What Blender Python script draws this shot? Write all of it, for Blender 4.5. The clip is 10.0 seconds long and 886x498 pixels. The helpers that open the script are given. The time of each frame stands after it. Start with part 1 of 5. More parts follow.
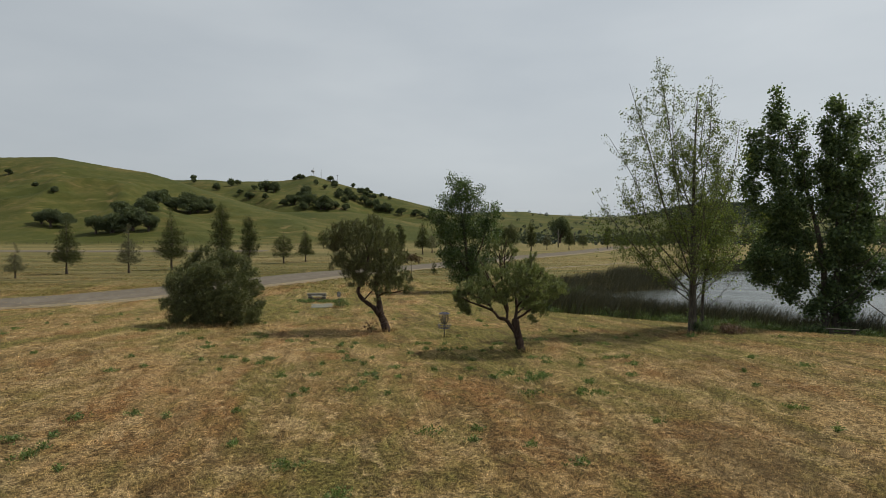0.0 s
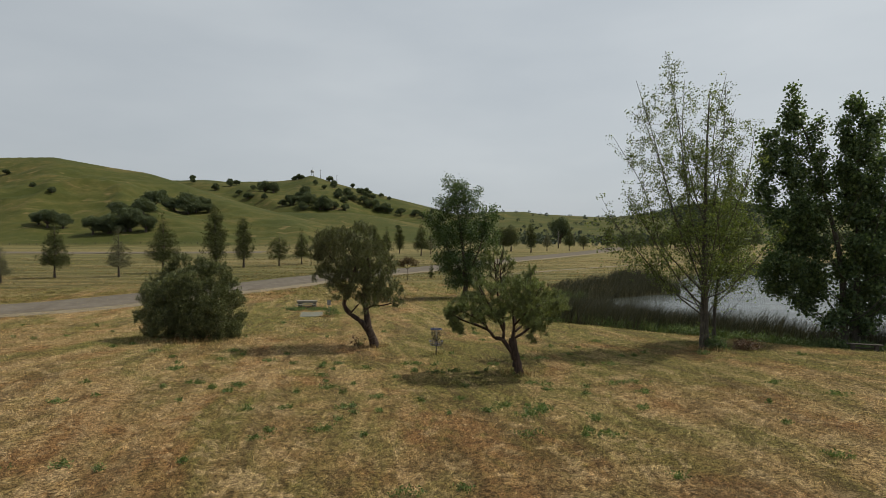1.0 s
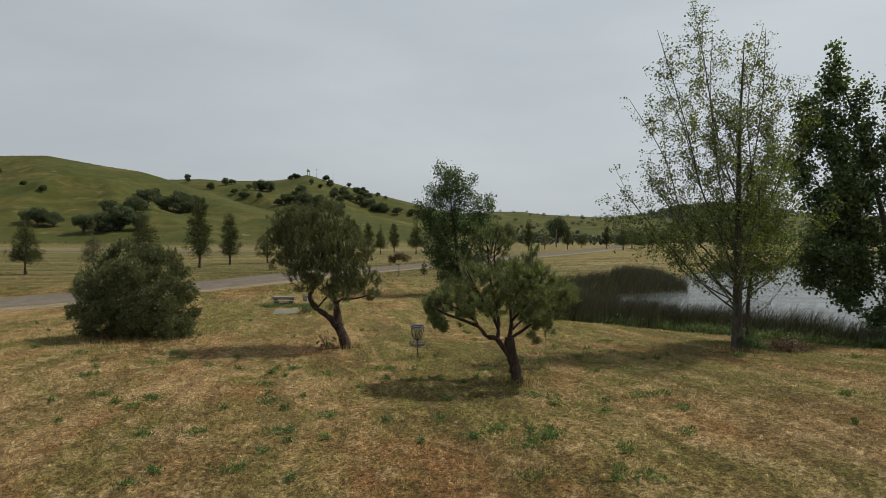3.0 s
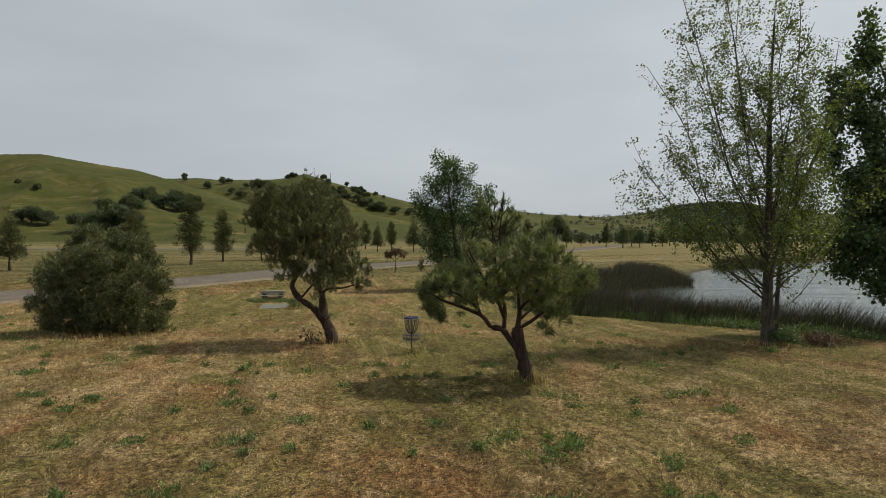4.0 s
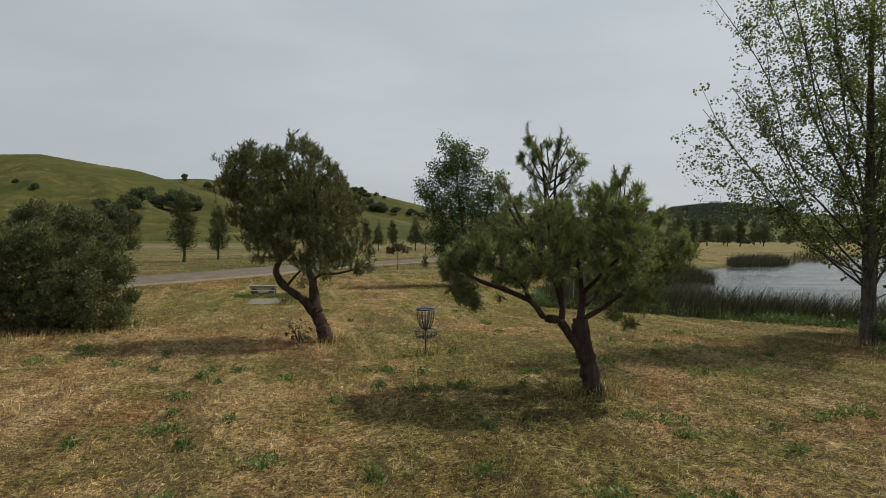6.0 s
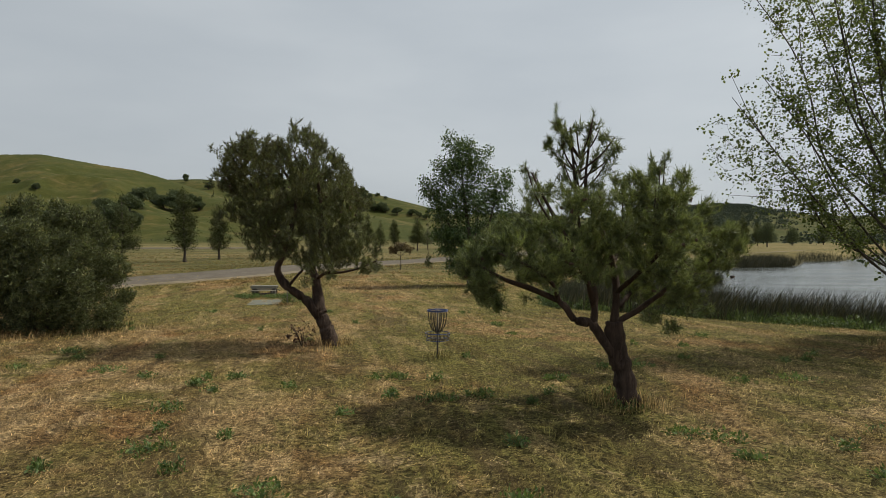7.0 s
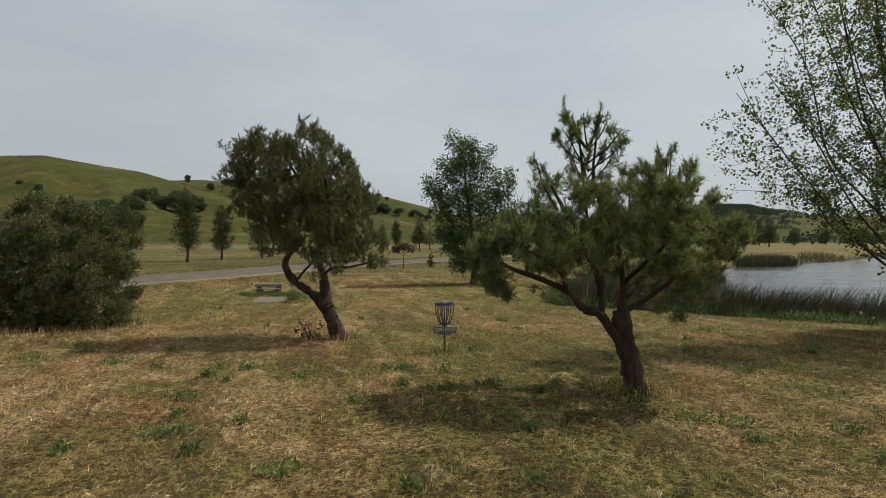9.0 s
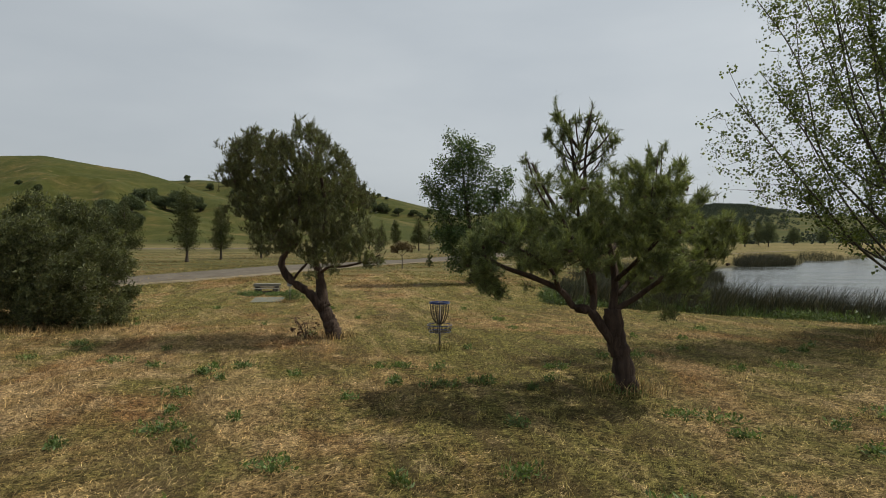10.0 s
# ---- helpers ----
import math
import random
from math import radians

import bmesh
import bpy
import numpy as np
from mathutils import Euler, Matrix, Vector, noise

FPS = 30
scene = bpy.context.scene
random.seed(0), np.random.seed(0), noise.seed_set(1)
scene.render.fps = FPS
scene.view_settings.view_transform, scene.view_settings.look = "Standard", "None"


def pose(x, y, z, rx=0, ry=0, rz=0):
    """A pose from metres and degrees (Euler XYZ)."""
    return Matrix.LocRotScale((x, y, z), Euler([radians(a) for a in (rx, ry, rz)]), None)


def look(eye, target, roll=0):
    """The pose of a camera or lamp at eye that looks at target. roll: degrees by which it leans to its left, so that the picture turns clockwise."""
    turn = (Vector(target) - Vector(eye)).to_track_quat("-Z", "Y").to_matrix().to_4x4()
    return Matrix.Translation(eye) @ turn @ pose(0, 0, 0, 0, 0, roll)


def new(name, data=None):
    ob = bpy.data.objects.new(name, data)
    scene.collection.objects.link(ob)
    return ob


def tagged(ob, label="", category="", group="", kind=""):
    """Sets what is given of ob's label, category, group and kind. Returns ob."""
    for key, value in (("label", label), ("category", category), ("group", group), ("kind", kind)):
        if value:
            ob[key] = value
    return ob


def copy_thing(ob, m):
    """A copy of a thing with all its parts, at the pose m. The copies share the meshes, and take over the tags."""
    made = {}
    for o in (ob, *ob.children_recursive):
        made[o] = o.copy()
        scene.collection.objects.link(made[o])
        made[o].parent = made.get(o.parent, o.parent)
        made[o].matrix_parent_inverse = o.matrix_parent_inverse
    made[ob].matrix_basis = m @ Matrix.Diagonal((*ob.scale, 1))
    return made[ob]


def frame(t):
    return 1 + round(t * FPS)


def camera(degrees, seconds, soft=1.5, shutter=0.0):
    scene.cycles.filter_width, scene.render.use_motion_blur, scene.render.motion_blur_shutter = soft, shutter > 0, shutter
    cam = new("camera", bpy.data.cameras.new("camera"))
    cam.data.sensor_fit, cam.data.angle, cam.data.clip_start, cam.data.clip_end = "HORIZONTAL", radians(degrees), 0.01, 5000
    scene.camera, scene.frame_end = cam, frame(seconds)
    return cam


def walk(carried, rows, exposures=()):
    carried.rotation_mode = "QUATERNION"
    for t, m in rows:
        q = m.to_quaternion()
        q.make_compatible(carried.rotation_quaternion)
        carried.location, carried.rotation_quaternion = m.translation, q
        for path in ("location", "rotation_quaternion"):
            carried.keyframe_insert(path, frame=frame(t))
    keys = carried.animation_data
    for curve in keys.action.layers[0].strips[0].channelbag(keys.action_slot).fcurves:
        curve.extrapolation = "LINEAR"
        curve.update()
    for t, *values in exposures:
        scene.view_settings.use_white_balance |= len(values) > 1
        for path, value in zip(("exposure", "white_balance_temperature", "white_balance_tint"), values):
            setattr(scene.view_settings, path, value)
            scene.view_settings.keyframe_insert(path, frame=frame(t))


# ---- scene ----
cam = camera(75.1, 10.0, 0.5)
METRES, EYE, TILT, LEAN, TURN = 16.6, 5.0, -2.1, -0.9, 0.0
ROWS = [
    (0.0, 0.0, 0.0, 0.0, 0.02, 1.36, 0.87),
    (0.5, 0.0115, 0.0812, 0.0169, -0.03, 1.38, 0.87),
    (1.0, 0.0252, 0.1425, 0.0339, 0.02, 1.36, 0.89),
    (1.5, 0.039, 0.2052, 0.0325, -0.04, 1.38, 0.88),
    (2.0, 0.05, 0.2777, 0.0154, -0.1, 1.4, 0.88),
    (2.5, 0.057, 0.3585, 0.0044, -0.15, 1.4, 0.86),
    (4.0, 0.0625, 0.6001, -0.0437, -0.45, 1.35, 0.88),
    (4.5, 0.0583, 0.6748, -0.0616, -0.46, 1.39, 0.88),
    (5.0, 0.0494, 0.7467, -0.0752, -0.39, 1.43, 0.91),
    (5.5, 0.0384, 0.8152, -0.0832, -0.41, 1.46, 0.9),
    (7.0, 0.0065, 0.9449, -0.0908, -0.28, 1.55, 0.85),
    (7.5, 0.0041, 0.9441, -0.0943, -0.24, 1.56, 0.87),
    (8.0, 0.0004, 0.9407, -0.0975, -0.19, 1.58, 0.86),
    (8.5, -0.0027, 0.9387, -0.1005, -0.16, 1.61, 0.87),
    (9.0, -0.0026, 0.9358, -0.1018, -0.13, 1.62, 0.89),
    (9.5, 0.0013, 0.931, -0.102, -0.15, 1.61, 0.91),
    (10.0, 0.005, 0.9308, -0.1036, -0.16, 1.62, 0.93),
]
walk(cam, [(t, pose(0, 0, EYE, TILT, LEAN, TURN) @ pose(METRES * x, METRES * y, METRES * z, 90 + pitch, roll, yaw)) for t, x, y, z, yaw, pitch, roll in ROWS])


# ---- light ----
SUN_AZ, SUN_EL = 68.0, 54.0   # degrees: from +y towards +x, and above the ground
scene.view_settings.exposure = -0.05
world = bpy.data.worlds.new("sky")
scene.world = world
world.use_nodes = True
wn, wl = world.node_tree.nodes, world.node_tree.links
wn.clear()
sky = wn.new("ShaderNodeTexSky")
sky.sky_type, sky.sun_disc = "NISHITA", False
sky.sun_elevation, sky.sun_rotation = radians(SUN_EL), radians(SUN_AZ)
sky.air_density, sky.dust_density = 1.2, 3.0
sky_gain = wn.new("ShaderNodeMix")
sky_gain.data_type, sky_gain.blend_type = "RGBA", "MULTIPLY"
sky_gain.inputs[0].default_value = 1
sky_gain.inputs[7].default_value = (0.085, 0.085, 0.085, 1)
wl.new(sky.outputs[0], sky_gain.inputs[6])
# a thin, even layer of high cloud over the blue
wtc = wn.new("ShaderNodeTexCoord")
wmap = wn.new("ShaderNodeMapping")
wmap.inputs["Scale"].default_value = (1.2, 1.2, 4.0)
cloud = wn.new("ShaderNodeTexNoise")
cloud.inputs["Scale"].default_value, cloud.inputs["Detail"].default_value, cloud.inputs["Roughness"].default_value = 1.3, 5, 0.5
ramp = wn.new("ShaderNodeValToRGB")
ramp.color_ramp.elements[0].position, ramp.color_ramp.elements[0].color = 0.3, (0.438, 0.484, 0.525, 1)
ramp.color_ramp.elements[1].position, ramp.color_ramp.elements[1].color = 0.72, (0.57, 0.611, 0.638, 1)
veil = wn.new("ShaderNodeMix")
veil.data_type = "RGBA"
veil.inputs[0].default_value = 0.9
wl.new(wtc.outputs["Generated"], wmap.inputs[0])
wl.new(wmap.outputs[0], cloud.inputs["Vector"])
wl.new(cloud.outputs["Fac"], ramp.inputs[0])
wl.new(sky_gain.outputs[2], veil.inputs[6])
# the cloud glows towards the hidden sun
toward = wn.new("ShaderNodeVectorMath")
toward.operation = "DOT_PRODUCT"
toward.inputs[1].default_value = (math.sin(radians(SUN_AZ)) * math.cos(radians(SUN_EL)), math.cos(radians(SUN_AZ)) * math.cos(radians(SUN_EL)), math.sin(radians(SUN_EL)))
aureole = wn.new("ShaderNodeMapRange")
aureole.inputs[1].default_value, aureole.inputs[2].default_value, aureole.inputs[3].default_value, aureole.inputs[4].default_value = -0.2, 0.9, 0.9, 1.14
glow = wn.new("ShaderNodeVectorMath")
glow.operation = "SCALE"
wl.new(wtc.outputs["Generated"], toward.inputs[0])
wl.new(toward.outputs["Value"], aureole.inputs[0])
wl.new(ramp.outputs[0], glow.inputs[0])
wl.new(aureole.outputs[0], glow.inputs["Scale"])
wl.new(glow.outputs[0], veil.inputs[7])
wbg, wout = wn.new("ShaderNodeBackground"), wn.new("ShaderNodeOutputWorld")
wl.new(veil.outputs[2], wbg.inputs[0])
wbg.inputs[1].default_value = 1.0
wl.new(wbg.outputs[0], wout.inputs[0])
lamp = bpy.data.lights.new("sun", "SUN")
lamp.energy, lamp.angle, lamp.color = 4.0, radians(1.4), (1.0, 0.955, 0.82)
sun = new("sun", lamp)
sun.matrix_world = look((0, 0, 60), (-math.sin(radians(SUN_AZ)) * math.cos(radians(SUN_EL)), -math.cos(radians(SUN_AZ)) * math.cos(radians(SUN_EL)), 60 - math.sin(radians(SUN_EL))))


# ---- materials ----
class Nodes:
    """A small helper that wires up a node material."""

    def __init__(self, name):
        self.mat = bpy.data.materials.new(name)
        self.mat.use_nodes = True
        self.t = self.mat.node_tree
        self.bsdf = self.t.nodes["Principled BSDF"]
        self.out = self.t.nodes["Material Output"]
        self.place = self.t.nodes.new("ShaderNodeTexCoord").outputs["Object"]

    def link(self, a, b):
        self.t.links.new(a, b)

    def noise(self, scale, detail=4, rough=0.55, stretch=(1, 1, 1), turn=0, twist=0.0):
        mp = self.t.nodes.new("ShaderNodeMapping")
        mp.inputs["Scale"].default_value = stretch
        n = self.t.nodes.new("ShaderNodeTexNoise")
        n.inputs["Scale"].default_value, n.inputs["Detail"].default_value, n.inputs["Roughness"].default_value = scale, detail, rough
        n.inputs["Distortion"].default_value = twist
        spin = self.t.nodes.new("ShaderNodeMapping")   # turned first, then stretched
        spin.inputs["Rotation"].default_value = (0, 0, radians(turn))
        self.link(self.place, spin.inputs[0])
        self.link(spin.outputs[0], mp.inputs[0])
        self.link(mp.outputs[0], n.inputs["Vector"])
        return n.outputs["Fac"]

    def ramp(self, fac, *stops):
        r = self.t.nodes.new("ShaderNodeValToRGB")
        els = r.color_ramp.elements
        while len(els) < len(stops):
            els.new(0.5)
        for e, (p, c) in zip(els, stops):
            e.position, e.color = p, (*c, 1) if len(c) == 3 else c
        self.link(fac, r.inputs[0])
        return r.outputs[0]

    def grade(self, fac, a, b):
        m = self.t.nodes.new("ShaderNodeMapRange")
        m.interpolation_type = "SMOOTHSTEP"
        m.inputs[1].default_value, m.inputs[2].default_value = a, b
        self.link(fac, m.inputs[0])
        return m.outputs[0]

    def mix(self, fac, a, b, blend="MIX"):
        m = self.t.nodes.new("ShaderNodeMix")
        m.data_type, m.blend_type = "RGBA", blend
        for s, v in ((m.inputs[0], fac), (m.inputs[6], a), (m.inputs[7], b)):
            if hasattr(v, "links"):
                self.link(v, s)
            elif isinstance(v, (int, float)):
                s.default_value = v
            else:
                s.default_value = (*v, 1)
        return m.outputs[2]

    def maths(self, op, a, b):
        m = self.t.nodes.new("ShaderNodeMath")
        m.operation = op
        for s, v in ((m.inputs[0], a), (m.inputs[1], b)):
            if hasattr(v, "links"):
                self.link(v, s)
            else:
                s.default_value = v
        return m.outputs[0]

    def attr(self, name):
        a = self.t.nodes.new("ShaderNodeAttribute")
        a.attribute_name = name
        return a.outputs["Fac"]

    def island(self):
        return self.t.nodes.new("ShaderNodeNewGeometry").outputs["Random Per Island"]

    def each(self):
        return self.t.nodes.new("ShaderNodeObjectInfo").outputs["Random"]

    def bump(self, height, strength, distance):
        b = self.t.nodes.new("ShaderNodeBump")
        b.inputs["Strength"].default_value, b.inputs["Distance"].default_value = strength, distance
        self.link(height, b.inputs["Height"])
        self.link(b.outputs[0], self.bsdf.inputs["Normal"])
        return b

    def done(self, colour, rough=0.8, spec=0.3, metal=0.0):
        if hasattr(colour, "links"):
            self.link(colour, self.bsdf.inputs["Base Color"])
        else:
            self.bsdf.inputs["Base Color"].default_value = (*colour, 1)
        self.bsdf.inputs["Roughness"].default_value = rough
        self.bsdf.inputs["Specular IOR Level"].default_value = spec
        self.bsdf.inputs["Metallic"].default_value = metal
        return self.mat


def leaf_material(name, dark, mid, light, through_light=0.35, rough=0.55, spec=0.35):
    n = Nodes(name)
    col = n.ramp(n.island(), (0.0, dark), (0.5, mid), (1.0, light))
    tuft = n.noise(5.5, 3, 0.6)
    col = n.mix(1.0, col, n.ramp(tuft, (0.36, (0.5, 0.5, 0.5)), (0.64, (1.4, 1.4, 1.35))), "MULTIPLY")
    drift = n.noise(0.9, 3)
    col = n.mix(n.grade(drift, 0.35, 0.7), n.mix(0.35, col, dark), col)
    n.done(col, rough, spec)
    tr = n.t.nodes.new("ShaderNodeBsdfTranslucent")
    n.link(n.mix(1.0, col, (1.25, 1.25, 0.6), "MULTIPLY"), tr.inputs[0])
    mx = n.t.nodes.new("ShaderNodeMixShader")
    mx.inputs[0].default_value = through_light
    n.link(n.bsdf.outputs[0], mx.inputs[1])
    n.link(tr.outputs[0], mx.inputs[2])
    n.link(mx.outputs[0], n.out.inputs[0])
    return n.mat


def bark_material(name, dark, light, scale=9.0):
    n = Nodes(name)
    ridges = n.noise(scale, 6, 0.65, (1, 1, 0.22), twist=0.6)
    col = n.ramp(ridges, (0.3, dark), (0.68, light))
    col = n.mix(n.grade(n.noise(2.0, 3), 0.4, 0.75), col, n.mix(0.4, col, dark))
    n.bump(ridges, 1.0, 0.06)
    return n.done(col, 0.9, 0.2)


def field_colour(n):
    """The dry park grass: straw, reddish dead stems, brown thatch and green swathes, laid in the mower's direction."""
    straw = n.ramp(n.noise(3.2, 6, 0.65), (0.3, (0.2, 0.13, 0.06)), (0.5, (0.385, 0.275, 0.132)), (0.7, (0.6, 0.46, 0.25)))
    rust = n.ramp(n.noise(6.0, 4), (0.3, (0.19, 0.1, 0.043)), (0.7, (0.42, 0.25, 0.112)))
    col = n.mix(n.maths("MULTIPLY", n.grade(n.noise(0.3, 6, 0.65, (1, 0.6, 1), -12, 0.6), 0.46, 0.62), 0.85), straw, rust)
    green = n.ramp(n.noise(7.0, 4, 0.6), (0.3, (0.12, 0.124, 0.036)), (0.7, (0.27, 0.26, 0.083)))
    swath = n.noise(0.16, 6, 0.65, (1.3, 0.6, 1), -12, 0.8)
    swath = n.maths("ADD", n.maths("SUBTRACT", swath, 0.005), n.maths("MULTIPLY", n.attr("lush"), 0.16))
    col = n.mix(n.maths("MULTIPLY", n.grade(swath, 0.46, 0.62), 0.85), col, green)
    # swaths where the mower laid the straw
    laid = n.noise(0.75, 5, 0.6, (1.0, 0.16, 1), -12, 0.9)
    col = n.mix(n.maths("MULTIPLY", n.grade(laid, 0.53, 0.62), 0.45), col, (0.54, 0.405, 0.225))
    col = n.mix(n.maths("MULTIPLY", n.grade(laid, 0.46, 0.37), 0.5), col, (0.135, 0.092, 0.042))
    # loose mats of bleached straw
    mats = n.noise(1.3, 6, 0.7, (1, 0.8, 1), -30, 1.0)
    mats = n.maths("ADD", mats, n.maths("MULTIPLY", n.maths("SUBTRACT", 0.35, n.attr("lush")), 0.09))
    col = n.mix(n.maths("MULTIPLY", n.grade(mats, 0.54, 0.62), 0.6), col, (0.62, 0.48, 0.29))
    fine = n.noise(0.7, 6, 0.72, (1, 0.8, 1), 0, 0.4)
    col = n.mix(n.maths("MULTIPLY", n.grade(fine, 0.51, 0.6), n.maths("MULTIPLY", n.maths("ADD", n.attr("lush"), 0.3), 0.8)), col, green)
    clump = n.noise(9.0, 5, 0.7, twist=0.8)
    return n.mix(1.0, col, n.ramp(clump, (0.41, (0.29, 0.275, 0.245)), (0.5, (0.73, 0.71, 0.665)), (0.59, (1.26, 1.21, 1.12))), "MULTIPLY")


def ground_material():
    n = Nodes("dry_grass_ground")
    col = field_colour(n)
    thatch = n.noise(22, 5, 0.75, (1, 1, 1), 0, 0.8)
    col = n.mix(1.0, col, n.ramp(thatch, (0.4, (0.34, 0.31, 0.28)), (0.58, (1.2, 1.17, 1.12))), "MULTIPLY")
    # old mowing lines that sweep across the lawn
    mown = n.noise(1.1, 3, 0.5, (1.0, 0.12, 1), -12, 0.4)
    col = n.mix(n.maths("MULTIPLY", n.grade(mown, 0.54, 0.66), 0.55), col, (0.1, 0.07, 0.034))
    # bands of paler and greener growth over the open plain
    bands = n.noise(0.016, 4, 0.55, (0.35, 2.2, 1), 4, 0.4)
    plain = n.mix(n.grade(bands, 0.44, 0.54), (0.245, 0.185, 0.098), (0.125, 0.118, 0.046))
    stripes = n.noise(0.09, 5, 0.6, (0.22, 2.4, 1), -28, 0.5)
    plain = n.mix(n.maths("MULTIPLY", n.grade(stripes, 0.5, 0.6), 0.85), plain, (0.082, 0.078, 0.03))
    plain = n.mix(n.maths("MULTIPLY", n.grade(stripes, 0.44, 0.34), 0.8), plain, (0.33, 0.26, 0.15))
    plain = n.mix(n.maths("MULTIPLY", n.attr("strawy"), 0.75), plain, n.mix(n.grade(stripes, 0.35, 0.65), (0.36, 0.27, 0.14), (0.25, 0.19, 0.09)))
    # straw left in rows by the mower
    rows = n.noise(0.28, 4, 0.6, (0.07, 1.9, 1), 5, 0.25)
    plain = n.mix(n.maths("MULTIPLY", n.grade(rows, 0.53, 0.58), 0.6), plain, (0.34, 0.27, 0.155))
    plain = n.mix(n.maths("MULTIPLY", n.grade(rows, 0.45, 0.41), 0.55), plain, (0.075, 0.07, 0.028))
    plain = n.mix(n.maths("MULTIPLY", n.attr("verge"), 0.7), plain, (0.085, 0.088, 0.032))
    plain = n.mix(n.grade(n.noise(1.1, 7, 0.75, (0.4, 1.6, 1)), 0.4, 0.62), n.mix(0.7, plain, (0.08, 0.066, 0.026)), plain)
    plain = n.mix(1.0, plain, (0.78, 0.8, 0.66), "MULTIPLY")
    col = n.mix(n.attr("plain"), col, plain)
    # green spring hills with paler ribs
    hill = n.ramp(n.noise(0.016, 7, 0.65, (1, 1, 2.4), 0, 0.6), (0.32, (0.042, 0.056, 0.014)), (0.5, (0.076, 0.083, 0.024)), (0.68, (0.15, 0.128, 0.05)))
    hill = n.mix(n.grade(n.noise(0.11, 6, 0.75), 0.38, 0.68), n.mix(0.6, hill, (0.036, 0.054, 0.011)), hill)
    hill = n.mix(n.maths("MULTIPLY", n.grade(n.noise(0.03, 6, 0.6, (1, 1, 5), 0, 1.5), 0.6, 0.7), 0.5), hill, (0.24, 0.19, 0.1))
    hill = n.mix(1.0, hill, (0.86, 0.77, 0.68), "MULTIPLY")
    col = n.mix(n.attr("hill"), col, hill)
    mud = n.ramp(n.noise(3, 4), (0.3, (0.035, 0.03, 0.018)), (0.7, (0.08, 0.075, 0.04)))
    col = n.mix(n.attr("wet"), col, mud)
    # one darker brown patch on the ground left of the cottonwood
    brown_patch = n.ramp(n.noise(5, 4), (0.3, (0.06, 0.038, 0.022)), (0.7, (0.15, 0.1, 0.06)))
    col = n.mix(n.attr("brown_patch"), col, brown_patch)
    n.bump(n.noise(11, 8, 0.75, twist=0.6), 1.0, 0.14)
    return n.done(col, 0.95, 0.1)


def grass_material():
    n = Nodes("dry_grass_blades")
    col = field_colour(n)
    shade = n.ramp(n.island(), (0.0, (0.36, 0.33, 0.3)), (0.5, (1.02, 1.0, 0.96)), (0.85, (1.75, 1.7, 1.6)), (1.0, (2.1, 2.03, 1.9)))
    col = n.mix(1.0, col, shade, "MULTIPLY")
    tone = n.maths("ADD", n.attr("tone"), 1.0)   # some tufts bleached, some dark
    pick = n.t.nodes.new("ShaderNodeVectorMath")
    pick.operation = "SCALE"
    n.link(col, pick.inputs[0])
    n.link(tone, pick.inputs["Scale"])
    col = pick.outputs[0]
    n.done(col, 0.75, 0.2)
    tr = n.t.nodes.new("ShaderNodeBsdfTranslucent")
    n.link(col, tr.inputs[0])
    mx = n.t.nodes.new("ShaderNodeMixShader")
    mx.inputs[0].default_value = 0.3
    n.link(n.bsdf.outputs[0], mx.inputs[1])
    n.link(tr.outputs[0], mx.inputs[2])
    n.link(mx.outputs[0], n.out.inputs[0])
    return n.mat


def asphalt_material():
    n = Nodes("worn_asphalt")
    col = n.ramp(n.noise(0.5, 6, 0.65, (0.6, 1.4, 1), 60), (0.3, (0.095, 0.079, 0.062)), (0.7, (0.145, 0.124, 0.1)))
    grit = n.noise(40, 3, 0.7)
    col = n.mix(1.0, col, n.ramp(grit, (0.3, (0.75, 0.75, 0.75)), (0.7, (1.15, 1.15, 1.15))), "MULTIPLY")
    n.bump(grit, 0.4, 0.01)
    return n.done(col, 1.0, 0.08)


def gravel_material():
    n = Nodes("gravel_shoulder")
    col = n.ramp(n.noise(1.5, 6, 0.7), (0.3, (0.1, 0.08, 0.055)), (0.7, (0.22, 0.18, 0.12)))
    return n.done(col, 0.95, 0.15)


def water_material():
    n = Nodes("pond_water")
    ripple = n.noise(2.2, 4, 0.55, (0.5, 1.5, 1), 20, 0.3)
    long = n.noise(0.12, 3, 0.5, (0.3, 2.0, 1), 8)
    n.bump(n.maths("ADD", ripple, n.maths("MULTIPLY", n.noise(9, 2, 0.5, (0.6, 1.4, 1), 30), 0.25)), 0.35, 0.05)
    rough = n.grade(long, 0.35, 0.65)
    n.link(n.maths("ADD", n.maths("MULTIPLY", rough, 0.12), 0.1), n.bsdf.inputs["Roughness"])
    n.bsdf.inputs["Base Color"].default_value = (0.045, 0.05, 0.042, 1)
    n.bsdf.inputs["Specular IOR Level"].default_value, n.bsdf.inputs["IOR"].default_value = 0.5, 1.33
    return n.mat


def painted(name, colour, rough=0.45, metal=0.0, wear=0.25, worn=(0.12, 0.1, 0.09)):
    n = Nodes(name)
    w = n.noise(14, 5, 0.7)
    col = n.mix(n.maths("MULTIPLY", n.grade(w, 0.52, 0.75), wear), colour, worn)
    n.bump(w, 0.15, 0.004)
    return n.done(col, rough, 0.4, metal)


def weathered(name, dark, light, stretch=(1, 8, 8)):
    n = Nodes(name)
    grain = n.noise(5, 6, 0.65, stretch, twist=0.3)
    n.bump(grain, 0.4, 0.006)
    return n.done(n.ramp(grain, (0.3, dark), (0.7, light)), 0.85, 0.2)


